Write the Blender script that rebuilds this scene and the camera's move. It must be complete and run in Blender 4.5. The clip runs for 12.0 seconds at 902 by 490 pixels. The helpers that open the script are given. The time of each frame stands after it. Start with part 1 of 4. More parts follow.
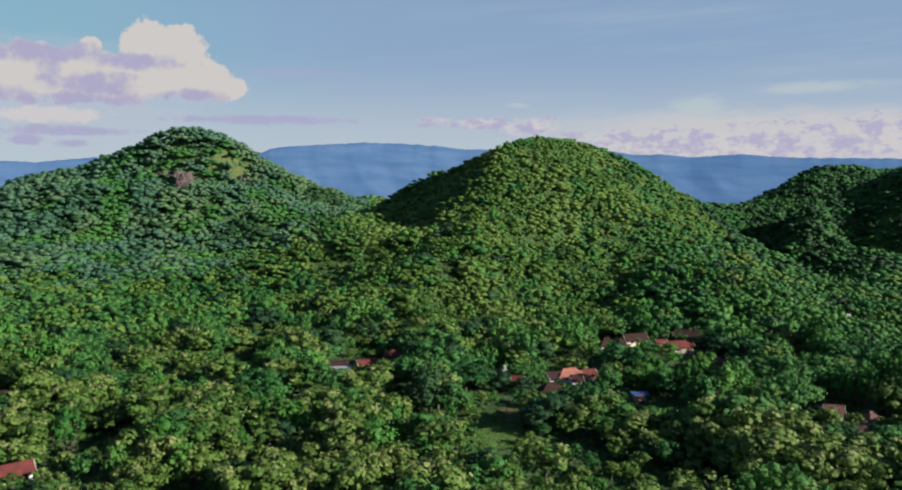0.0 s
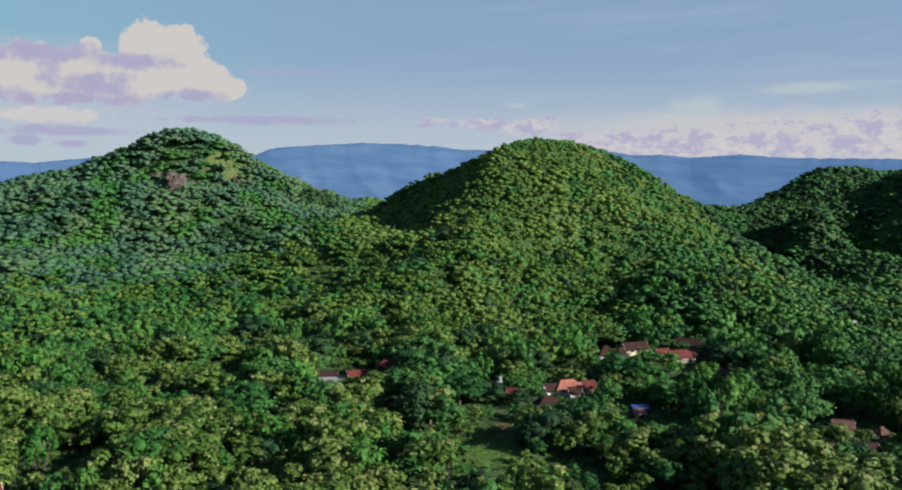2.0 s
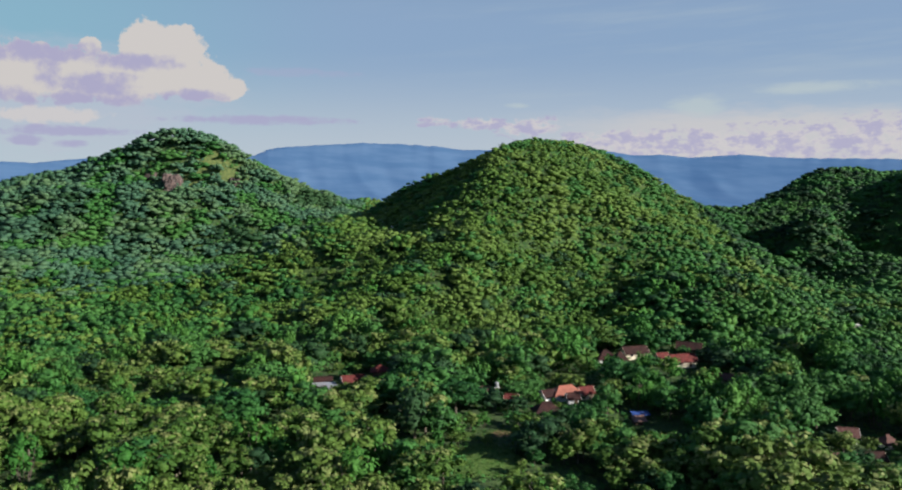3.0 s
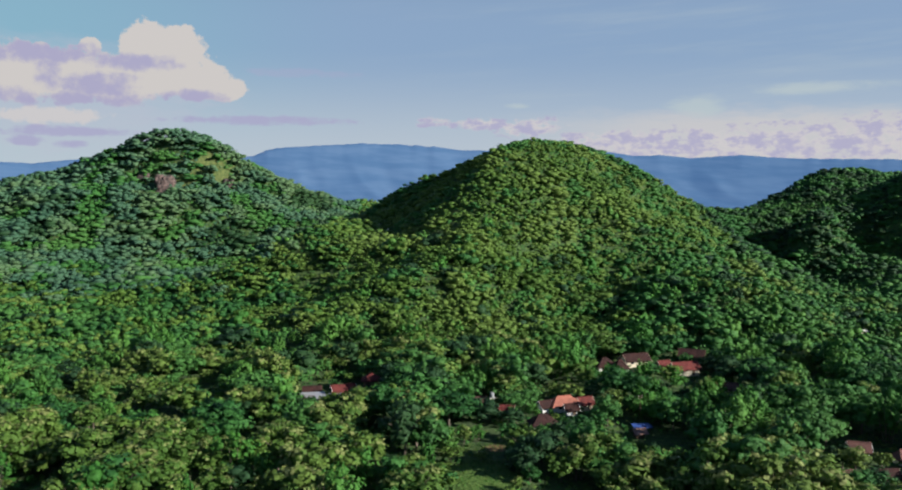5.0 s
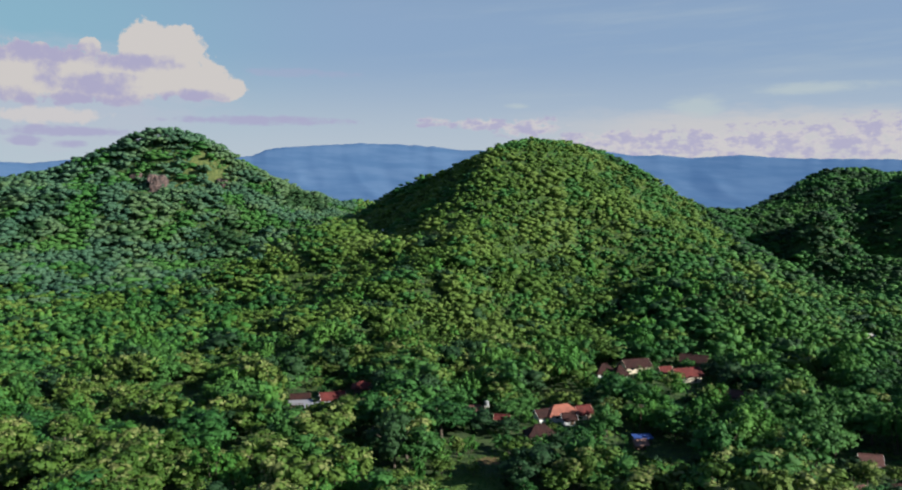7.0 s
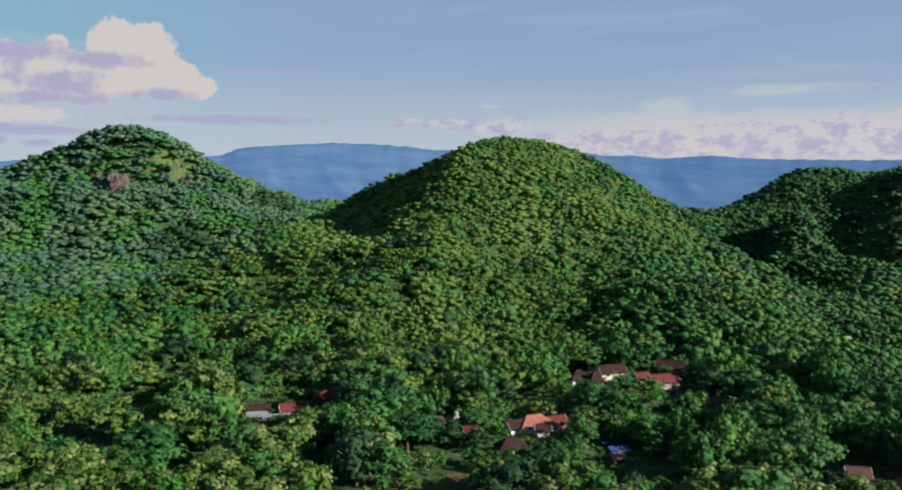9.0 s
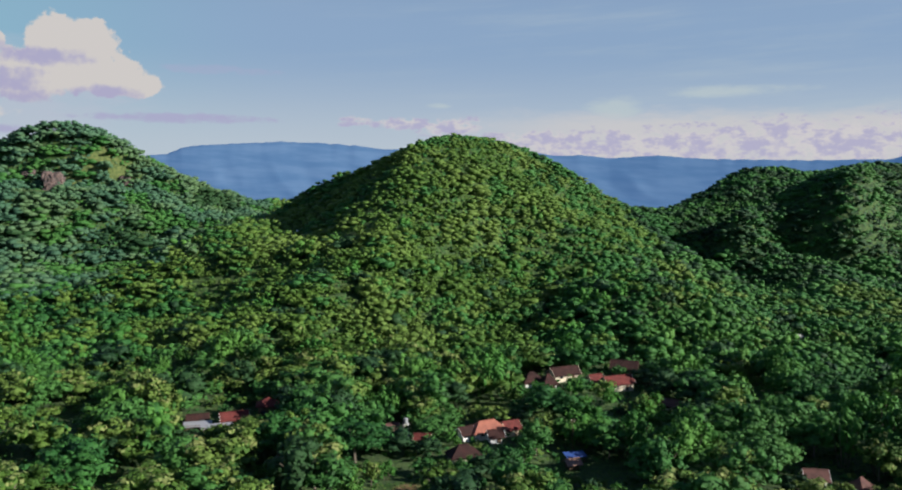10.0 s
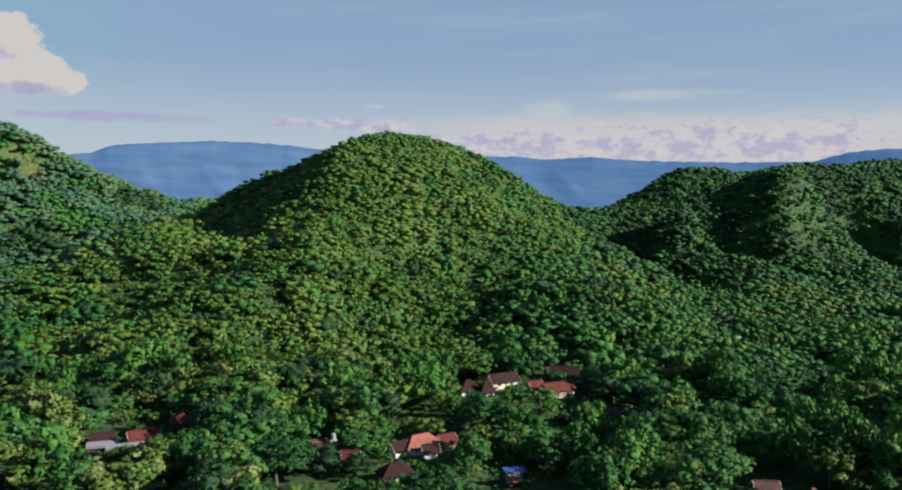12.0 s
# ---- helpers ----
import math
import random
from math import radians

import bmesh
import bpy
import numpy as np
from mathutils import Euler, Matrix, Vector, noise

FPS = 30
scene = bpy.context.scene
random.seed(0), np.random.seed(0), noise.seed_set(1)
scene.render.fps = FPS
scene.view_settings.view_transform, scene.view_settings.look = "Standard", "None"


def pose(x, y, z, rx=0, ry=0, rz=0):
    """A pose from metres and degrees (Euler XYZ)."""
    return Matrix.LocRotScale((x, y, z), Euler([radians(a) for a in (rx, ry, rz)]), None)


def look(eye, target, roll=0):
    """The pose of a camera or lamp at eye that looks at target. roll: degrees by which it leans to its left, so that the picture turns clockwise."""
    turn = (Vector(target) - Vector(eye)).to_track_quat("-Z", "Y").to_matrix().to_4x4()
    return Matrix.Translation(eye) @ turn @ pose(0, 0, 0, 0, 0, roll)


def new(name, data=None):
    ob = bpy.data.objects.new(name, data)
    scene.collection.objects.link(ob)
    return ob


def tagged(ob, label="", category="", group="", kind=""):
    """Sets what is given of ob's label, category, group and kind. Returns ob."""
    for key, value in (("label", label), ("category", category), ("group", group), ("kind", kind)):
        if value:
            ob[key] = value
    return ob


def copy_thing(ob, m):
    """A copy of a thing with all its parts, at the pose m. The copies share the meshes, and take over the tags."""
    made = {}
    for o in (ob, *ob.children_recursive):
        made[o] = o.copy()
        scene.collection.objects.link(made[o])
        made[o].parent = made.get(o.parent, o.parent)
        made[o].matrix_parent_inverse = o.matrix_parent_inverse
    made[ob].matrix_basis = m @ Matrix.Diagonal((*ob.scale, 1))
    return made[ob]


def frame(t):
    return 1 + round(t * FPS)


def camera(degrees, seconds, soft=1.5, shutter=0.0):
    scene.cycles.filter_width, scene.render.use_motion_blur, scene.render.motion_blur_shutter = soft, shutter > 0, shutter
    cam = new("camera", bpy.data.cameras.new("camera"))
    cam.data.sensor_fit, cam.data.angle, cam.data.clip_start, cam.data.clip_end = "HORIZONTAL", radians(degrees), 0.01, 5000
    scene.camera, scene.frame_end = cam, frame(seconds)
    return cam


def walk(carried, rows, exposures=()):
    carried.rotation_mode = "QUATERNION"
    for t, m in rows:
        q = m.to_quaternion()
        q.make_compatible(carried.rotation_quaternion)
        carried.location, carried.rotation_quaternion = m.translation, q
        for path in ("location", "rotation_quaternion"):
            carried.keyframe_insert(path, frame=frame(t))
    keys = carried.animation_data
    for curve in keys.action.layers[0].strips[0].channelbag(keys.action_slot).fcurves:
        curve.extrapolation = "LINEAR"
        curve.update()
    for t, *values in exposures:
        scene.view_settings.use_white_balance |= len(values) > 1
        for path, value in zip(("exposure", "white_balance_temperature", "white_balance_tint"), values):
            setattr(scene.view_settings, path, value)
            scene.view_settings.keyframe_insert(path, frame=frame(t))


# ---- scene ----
# ---- camera and flight ----
cam = camera(57.30, 12.0, soft=2.05)
PATH = [
    (0, look((0.00, 0.00, 68.00), (0.00, 99.59, 58.94), 0.00)),
    (0.5, look((0.32, 2.13, 68.25), (0.36, 101.72, 59.22), -0.01)),
    (1, look((0.75, 4.49, 68.54), (0.79, 104.08, 59.48), 0.00)),
    (1.5, look((1.27, 7.03, 68.84), (1.32, 106.62, 59.80), 0.01)),
    (2, look((1.87, 9.64, 69.20), (1.92, 109.23, 60.16), 0.00)),
    (2.5, look((2.47, 12.18, 69.46), (2.53, 111.77, 60.43), -0.02)),
    (3, look((3.04, 14.62, 69.63), (3.10, 114.22, 60.59), -0.01)),
    (5, look((4.94, 24.35, 69.98), (5.00, 123.95, 60.99), -0.01)),
    (5.5, look((5.41, 26.72, 70.02), (5.46, 126.32, 61.02), -0.01)),
    (6, look((5.88, 29.04, 69.99), (5.94, 128.63, 61.00), -0.00)),
    (6.5, look((6.30, 31.33, 69.92), (6.39, 130.92, 60.92), 0.00)),
    (8.5, look((8.10, 41.93, 69.51), (9.04, 141.52, 60.56), 0.06)),
    (9, look((8.35, 45.73, 69.30), (11.73, 145.27, 60.31), 0.10)),
    (9.5, look((8.63, 50.03, 68.97), (15.38, 149.40, 59.94), 0.14)),
    (10, look((9.03, 54.12, 68.59), (18.41, 153.27, 59.56), 0.18)),
    (10.5, look((9.59, 57.85, 68.22), (21.00, 156.79, 59.23), 0.23)),
    (11, look((10.32, 61.25, 67.90), (23.43, 159.98, 58.94), 0.30)),
    (11.5, look((11.04, 64.60, 67.64), (26.06, 163.07, 58.70), 0.38)),
    (12, look((11.52, 67.99, 67.36), (28.59, 166.12, 58.48), 0.41)),
]
walk(cam, PATH, exposures=[(0.0, 0.85), (12.0, 0.85)])

# ---- light: sky, clouds and sun ----
SUN_AZ, SUN_EL = 113.0, 23.0  # degrees: clockwise from +y, above the horizon


def wire(nt, sock, v):
    if isinstance(v, bpy.types.NodeSocket):
        nt.links.new(v, sock)
    else:
        sock.default_value = v


def calc(nt, op, a, b=None):
    n = nt.nodes.new("ShaderNodeMath")
    n.operation = op
    wire(nt, n.inputs[0], a)
    if b is not None:
        wire(nt, n.inputs[1], b)
    return n.outputs[0]


def ramp(nt, v, lo, hi, to_lo=0.0, to_hi=1.0):
    n = nt.nodes.new("ShaderNodeMapRange")
    n.interpolation_type = "SMOOTHSTEP"
    wire(nt, n.inputs[0], v)
    for k, x in enumerate((lo, hi, to_lo, to_hi)):
        n.inputs[k + 1].default_value = x
    return n.outputs[0]


def blend(nt, fac, a, b):
    n = nt.nodes.new("ShaderNodeMix")
    n.data_type = "RGBA"
    wire(nt, n.inputs[0], fac)
    for sock, v in ((n.inputs[6], a), (n.inputs[7], b)):
        wire(nt, sock, v if isinstance(v, bpy.types.NodeSocket) else (*v, 1))
    return n.outputs[2]


def join(nt, x, y, z=0.0):
    n = nt.nodes.new("ShaderNodeCombineXYZ")
    for sock, v in zip(n.inputs, (x, y, z)):
        wire(nt, sock, v)
    return n.outputs[0]


def noise_tex(nt, vec, scale, detail=3.0, rough=0.5):
    n = nt.nodes.new("ShaderNodeTexNoise")
    if vec is not None:
        nt.links.new(vec, n.inputs["Vector"])
    n.inputs["Scale"].default_value = scale
    n.inputs["Detail"].default_value = detail
    n.inputs["Roughness"].default_value = rough
    return n.outputs["Fac"]


def make_world():
    world = bpy.data.worlds.new("sky")
    scene.world = world
    world.use_nodes = True
    nt = world.node_tree
    sky = nt.nodes.new("ShaderNodeTexSky")
    sky.sky_type, sky.sun_disc = "NISHITA", False
    sky.sun_elevation, sky.sun_rotation = radians(SUN_EL), radians(SUN_AZ)
    sky.air_density, sky.dust_density, sky.ozone_density = 1.0, 0.3, 2.0
    dim = nt.nodes.new("ShaderNodeVectorMath")
    dim.operation = "SCALE"
    nt.links.new(sky.outputs[0], dim.inputs[0])
    dim.inputs["Scale"].default_value = 0.066
    tint = nt.nodes.new("ShaderNodeVectorMath")
    tint.operation = "MULTIPLY"
    nt.links.new(dim.outputs[0], tint.inputs[0])
    tc = nt.nodes.new("ShaderNodeTexCoord")
    sep = nt.nodes.new("ShaderNodeSeparateXYZ")
    nt.links.new(tc.outputs["Generated"], sep.inputs[0])
    az = calc(nt, "MULTIPLY", calc(nt, "ARCTAN2", sep.outputs[0], sep.outputs[1]), 57.2958)
    el = calc(nt, "MULTIPLY", calc(nt, "ARCSINE", sep.outputs[2]), 57.2958)
    nt.links.new(blend(nt, ramp(nt, az, -25.0, 15.0), (0.99, 1.09, 1.20), (0.94, 1.0, 1.23)), tint.inputs[1])
    out = tint.outputs[0]
    flat = join(nt, az, el)
    long = join(nt, calc(nt, "MULTIPLY", az, 0.25), el)
    billow = calc(nt, "SUBTRACT", noise_tex(nt, flat, 0.95, 7, 0.62), 0.5)
    billow2 = calc(nt, "SUBTRACT", noise_tex(nt, join(nt, calc(nt, "MULTIPLY", az, 0.55), el, 7.3), 0.6, 5, 0.5), 0.5)
    streak = calc(nt, "SUBTRACT", noise_tex(nt, long, 1.3, 6, 0.65), 0.5)

    def oval(a, e, ra, re):
        da = calc(nt, "POWER", calc(nt, "DIVIDE", calc(nt, "SUBTRACT", az, a), ra), 2.0)
        de = calc(nt, "POWER", calc(nt, "DIVIDE", calc(nt, "SUBTRACT", el, e), re), 2.0)
        return calc(nt, "SUBTRACT", 1.0, calc(nt, "ADD", da, de))

    def most(*fields):
        best = fields[0]
        for other in fields[1:]:
            best = calc(nt, "MAXIMUM", best, other)
        return best

    # thin high haze, then haze low over the land, warmer towards the sun's side
    out = blend(nt, ramp(nt, el, 22.0, 9.0, 0.0, 0.85), out, blend(nt, ramp(nt, az, -30.0, -4.0), (0.255, 0.465, 0.585), (0.280, 0.405, 0.590)))
    out = blend(nt, ramp(nt, el, 8.5, 0.3, 0.0, 0.82), out, (0.51, 0.575, 0.64))
    veil = calc(nt, "MULTIPLY", ramp(nt, calc(nt, "ADD", el, calc(nt, "MULTIPLY", streak, 1.8)), 4.4, 3.0), ramp(nt, az, 1.0, 17.0, 0.0, 0.8))
    out = blend(nt, veil, out, (0.605, 0.585, 0.59))
    # thin high wisps
    wisp = noise_tex(nt, join(nt, calc(nt, "MULTIPLY", az, 0.10), calc(nt, "SUBTRACT", el, calc(nt, "MULTIPLY", az, 0.05))), 0.6, 5, 0.6)
    wisp = calc(nt, "MULTIPLY", ramp(nt, wisp, 0.45, 0.8, 0.0, 0.30), ramp(nt, az, -12.0, 14.0))
    out = blend(nt, wisp, out, (0.48, 0.56, 0.60))
    fan = most(oval(16.5, 4.2, 2.2, 0.9), oval(24.0, 5.2, 5.5, 0.5), oval(4.6, 4.4, 1.0, 0.25))
    out = blend(nt, ramp(nt, calc(nt, "ADD", fan, calc(nt, "MULTIPLY", streak, 2.4)), 0.0, 1.2, 0.0, 0.5), out, (0.55, 0.62, 0.60))
    # grey-violet streaks under the cumulus
    grey = (0.40, 0.40, 0.58)
    ragged = calc(nt, "ADD", calc(nt, "MULTIPLY", streak, 2.8), calc(nt, "MULTIPLY", billow, 1.8))
    faint = most(oval(-11.0, 6.55, 2.6, 0.4), oval(-7.6, 6.4, 2.0, 0.28))
    out = blend(nt, ramp(nt, calc(nt, "ADD", faint, ragged), 0.0, 0.9, 0.0, 0.35), out, grey)
    # pale haze round the clouds, then the low bank below the cumulus
    out = blend(nt, ramp(nt, calc(nt, "ADD", oval(-26.0, 4.6, 13.0, 4.2), calc(nt, "MULTIPLY", streak, 1.2)), 0.0, 1.0, 0.0, 0.6), out, (0.50, 0.52, 0.62))
    bank = most(oval(-25.8, 3.4, 3.6, 0.62), oval(-33.0, 3.4, 5.0, 0.8))
    out = blend(nt, ramp(nt, calc(nt, "ADD", bank, calc(nt, "MULTIPLY", billow, 3.2)), 0.0, 0.7, 0.0, 0.95), out, (0.61, 0.59, 0.60))
    bars = most(oval(-12.2, 3.33, 7.0, 0.38), oval(-24.9, 2.45, 5.4, 0.42), oval(-27.1, 1.9, 1.2, 0.4), oval(-24.4, 1.67, 1.2, 0.33), oval(-34.0, 2.4, 4.0, 0.4))
    out = blend(nt, ramp(nt, calc(nt, "ADD", bars, ragged), 0.0, 0.9, 0.0, 0.9), out, grey)
    # the cumulus itself: a tower on a broad bank with a flat grey base and shaded hollows
    tower = most(oval(-19.9, 8.1, 1.45, 1.35), oval(-17.9, 7.8, 1.5, 1.4), oval(-18.8, 6.84, 2.8, 1.9), oval(-17.0, 5.8, 2.4, 1.2), oval(-15.2, 5.35, 1.5, 0.85), oval(-15.6, 6.1, 0.4, 0.5))
    spread = most(oval(-27.3, 5.9, 2.4, 1.8), oval(-24.5, 5.85, 2.4, 1.7), oval(-21.5, 5.73, 2.4, 1.6), oval(-23.2, 7.75, 0.6, 0.5), oval(-26.0, 7.45, 0.55, 0.4), oval(-31.0, 5.74, 3.6, 2.1))
    crisp = calc(nt, "SUBTRACT", noise_tex(nt, flat, 2.0, 6, 0.55), 0.5)
    body = calc(nt, "ADD", most(tower, spread), calc(nt, "ADD", calc(nt, "MULTIPLY", billow, 2.2), calc(nt, "MULTIPLY", crisp, 0.9)))
    body = ramp(nt, body, -0.28, 0.10)
    body = calc(nt, "MULTIPLY", body, ramp(nt, calc(nt, "ADD", el, calc(nt, "MULTIPLY", streak, 1.1)), 3.85, 4.25))
    dim_parts = most(oval(-26.2, 7.25, 3.6, 0.62), oval(-21.0, 6.85, 2.9, 0.5), oval(-25.7, 5.9, 0.7, 1.2), oval(-22.6, 5.4, 2.0, 0.85), oval(-24.0, 4.25, 6.5, 0.6), oval(-17.4, 4.5, 2.6, 0.72), oval(-31.0, 4.6, 4.0, 0.7))
    shade = ramp(nt, calc(nt, "ADD", dim_parts, calc(nt, "ADD", calc(nt, "MULTIPLY", billow, 4.2), calc(nt, "MULTIPLY", billow2, 3.0))), -0.8, 1.0, 0.0, 0.88)
    puff = blend(nt, shade, (0.62, 0.59, 0.575), (0.385, 0.375, 0.57))
    out = blend(nt, body, out, puff)
    # row of small cumulus over the far range, with violet undersides
    lumps = calc(nt, "SUBTRACT", noise_tex(nt, join(nt, az, calc(nt, "MULTIPLY", el, 1.8), 3.1), 1.15, 7, 0.58), 0.5)
    rowz = most(oval(-1.2, 3.3, 1.5, 0.4), oval(2.0, 3.1, 2.4, 0.5), oval(5.5, 2.9, 3.0, 0.7), oval(12.0, 1.7, 7.0, 1.1), oval(20.0, 1.6, 9.0, 1.4), oval(30.0, 1.9, 9.0, 1.6), oval(27.0, 2.6, 1.1, 1.0), oval(34.5, 2.6, 3.0, 1.1))
    low = ramp(nt, calc(nt, "ADD", rowz, calc(nt, "MULTIPLY", lumps, 4.6)), 0.0, 0.8, 0.0, 0.9)
    under = most(oval(-1.3, 3.2, 1.2, 0.3), oval(0.6, 2.9, 0.6, 0.3), oval(2.5, 2.9, 1.0, 0.34), oval(5.1, 2.8, 0.8, 0.4), oval(1.5, 2.15, 0.8, 0.22), oval(11.7, 2.2, 0.8, 0.33),
                 oval(13.4, 2.0, 1.1, 0.33), oval(15.9, 1.75, 1.6, 0.6), oval(20.0, 1.9, 1.6, 0.4), oval(22.1, 1.5, 1.4, 0.45), oval(25.3, 1.6, 1.0, 0.6), oval(27.0, 2.6, 0.7, 0.62), oval(31.0, 1.7, 2.0, 0.35), oval(34.0, 2.3, 2.2, 0.5))
    lit = ramp(nt, calc(nt, "ADD", calc(nt, "MULTIPLY", most(under, -0.6), 0.5), calc(nt, "ADD", calc(nt, "MULTIPLY", lumps, 6.0), calc(nt, "MULTIPLY", billow, 3.0))), -0.75, 0.75, 0.0, 0.85)
    out = blend(nt, low, out, blend(nt, lit, (0.63, 0.60, 0.615), (0.395, 0.385, 0.58)))
    bg = nt.nodes["Background"]
    nt.links.new(out, bg.inputs[0])
    bg.inputs[1].default_value = 0.555


make_world()
sun = new("sun", bpy.data.lights.new("sun", "SUN"))
sun.data.energy, sun.data.angle, sun.data.color = 4.8, radians(0.5), (1.0, 0.955, 0.87)
sun.matrix_world = look((0, 0, 0), (-math.sin(radians(SUN_AZ)), -math.cos(radians(SUN_AZ)), -math.tan(radians(SUN_EL))))


# ---- materials ----
def fresh(name):
    m = bpy.data.materials.new(name)
    m.use_nodes = True
    nt = m.node_tree
    return m, nt, nt.nodes["Principled BSDF"]


def place(nt):
    return nt.nodes.new("ShaderNodeNewGeometry").outputs["Position"]


def bumped(nt, shader, fac, strength, distance):
    b = nt.nodes.new("ShaderNodeBump")
    b.inputs["Strength"].default_value, b.inputs["Distance"].default_value = strength, distance
    nt.links.new(fac, b.inputs["Height"])
    nt.links.new(b.outputs[0], shader.inputs["Normal"])


def leaf(name, dark, light, dry):
    """Foliage: colour by tree, by stand of trees and a little by leaf spray."""
    m, nt, p = fresh(name)
    geo = nt.nodes.new("ShaderNodeNewGeometry")
    obj = nt.nodes.new("ShaderNodeObjectInfo")
    att = nt.nodes.new("ShaderNodeAttribute")
    att.attribute_name = "tint"
    pos = geo.outputs["Position"]
    lone = calc(nt, "LESS_THAN", att.outputs["Fac"], 0.001)
    tree = calc(nt, "ADD", att.outputs["Fac"], calc(nt, "MULTIPLY", lone, obj.outputs["Random"]))
    limb = noise_tex(nt, pos, 0.45, 3, 0.6)
    stand = noise_tex(nt, pos, 0.022, 2, 0.5)
    mixv = calc(nt, "ADD", calc(nt, "MULTIPLY", geo.outputs["Random Per Island"], 0.15), calc(nt, "MULTIPLY", tree, 0.6))
    mixv = calc(nt, "ADD", mixv, ramp(nt, limb, 0.3, 0.7, 0.0, 0.3))
    col = blend(nt, ramp(nt, mixv, 0.1, 0.9), dark, light)
    turn = calc(nt, "ADD", stand, calc(nt, "MULTIPLY", calc(nt, "SUBTRACT", tree, 0.5), 0.22))
    col = blend(nt, ramp(nt, turn, 0.42, 0.66, 0.0, 0.75), col, dry)
    nt.links.new(col, p.inputs["Base Color"])
    p.inputs["Roughness"].default_value = 0.6
    p.inputs["Specular IOR Level"].default_value = 0.2
    bumped(nt, p, noise_tex(nt, pos, 1.7, 4, 0.65), 0.75, 0.5)
    thin = nt.nodes.new("ShaderNodeBsdfTranslucent")
    nt.links.new(col, thin.inputs["Color"])
    mix = nt.nodes.new("ShaderNodeMixShader")
    mix.inputs[0].default_value = 0.13
    nt.links.new(p.outputs[0], mix.inputs[1])
    nt.links.new(thin.outputs[0], mix.inputs[2])
    nt.links.new(mix.outputs[0], nt.nodes["Material Output"].inputs[0])
    return m


LEAF = [
    leaf("teak leaves", (0.037, 0.092, 0.014), (0.092, 0.172, 0.028), (0.110, 0.172, 0.036)),
    leaf("broad green leaves", (0.016, 0.076, 0.018), (0.043, 0.150, 0.031), (0.058, 0.158, 0.034)),
    leaf("dark mango leaves", (0.009, 0.034, 0.014), (0.021, 0.066, 0.022), (0.026, 0.070, 0.022)),
    leaf("bamboo leaves", (0.027, 0.110, 0.017), (0.058, 0.186, 0.028), (0.074, 0.176, 0.032)),
    # grey-green foliage, paled and blued to paint the left hill's haze as well
    leaf("haze-tinted grey-green leaves", (0.028, 0.082, 0.048), (0.065, 0.146, 0.080), (0.092, 0.160, 0.062)),
    leaf("teak flower sprays", (0.125, 0.172, 0.050), (0.200, 0.236, 0.078), (0.192, 0.224, 0.072)),
]


def bark():
    m, nt, p = fresh("bark")
    n = noise_tex(nt, place(nt), 3.0, 4)
    nt.links.new(blend(nt, n, (0.07, 0.055, 0.04), (0.17, 0.14, 0.11)), p.inputs["Base Color"])
    p.inputs["Roughness"].default_value = 0.9
    return m


BARK = bark()


def soil():
    """Grass and undergrowth, dry and bare in places, rock high on the hill."""
    m, nt, p = fresh("undergrowth")
    pos = place(nt)
    fine, mid, wide = noise_tex(nt, pos, 1.3, 5, 0.6), noise_tex(nt, pos, 0.12, 4), noise_tex(nt, pos, 0.03, 3)
    col = blend(nt, ramp(nt, fine, 0.3, 0.7), (0.034, 0.074, 0.015), (0.072, 0.124, 0.026))
    col = blend(nt, ramp(nt, mid, 0.45, 0.7, 0.0, 0.6), col, (0.045, 0.085, 0.020))
    col = blend(nt, ramp(nt, wide, 0.64, 0.76, 0.0, 0.3), col, (0.16, 0.15, 0.06))
    scrub = noise_tex(nt, pos, 0.33, 5, 0.7)
    col = blend(nt, ramp(nt, scrub, 0.42, 0.58, 0.0, 0.75), col, (0.016, 0.045, 0.012))
    # mown meadow and a patch of bare earth in the village
    sep = nt.nodes.new("ShaderNodeSeparateXYZ")
    nt.links.new(pos, sep.inputs[0])

    def spot(x, y, rx, ry, soft):
        dx = calc(nt, "POWER", calc(nt, "DIVIDE", calc(nt, "SUBTRACT", sep.outputs[0], x), rx), 2.0)
        dy = calc(nt, "POWER", calc(nt, "DIVIDE", calc(nt, "SUBTRACT", sep.outputs[1], y), ry), 2.0)
        return ramp(nt, calc(nt, "ADD", calc(nt, "ADD", dx, dy), calc(nt, "MULTIPLY", mid, soft)), 1.6, 0.8)

    col = blend(nt, spot(9, 204, 12, 13, 1.0), col, blend(nt, ramp(nt, fine, 0.35, 0.65), (0.055, 0.120, 0.016), (0.105, 0.185, 0.030)))
    col = blend(nt, spot(16.5, 222.5, 4.5, 3.5, 1.2), col, blend(nt, ramp(nt, fine, 0.4, 0.6), (0.16, 0.10, 0.045), (0.24, 0.15, 0.07)))
    col = blend(nt, spot(-176, 640, 34, 22, 1.0), col, blend(nt, ramp(nt, noise_tex(nt, pos, 0.5, 5, 0.7), 0.4, 0.6), (0.050, 0.085, 0.022), (0.125, 0.150, 0.042)))
    col = blend(nt, spot(-37, 266, 5.0, 2.2, 1.0), col, (0.26, 0.24, 0.10))
    nt.links.new(col, p.inputs["Base Color"])
    p.inputs["Roughness"].default_value = 0.95
    bumped(nt, p, fine, 0.6, 0.4)
    return m


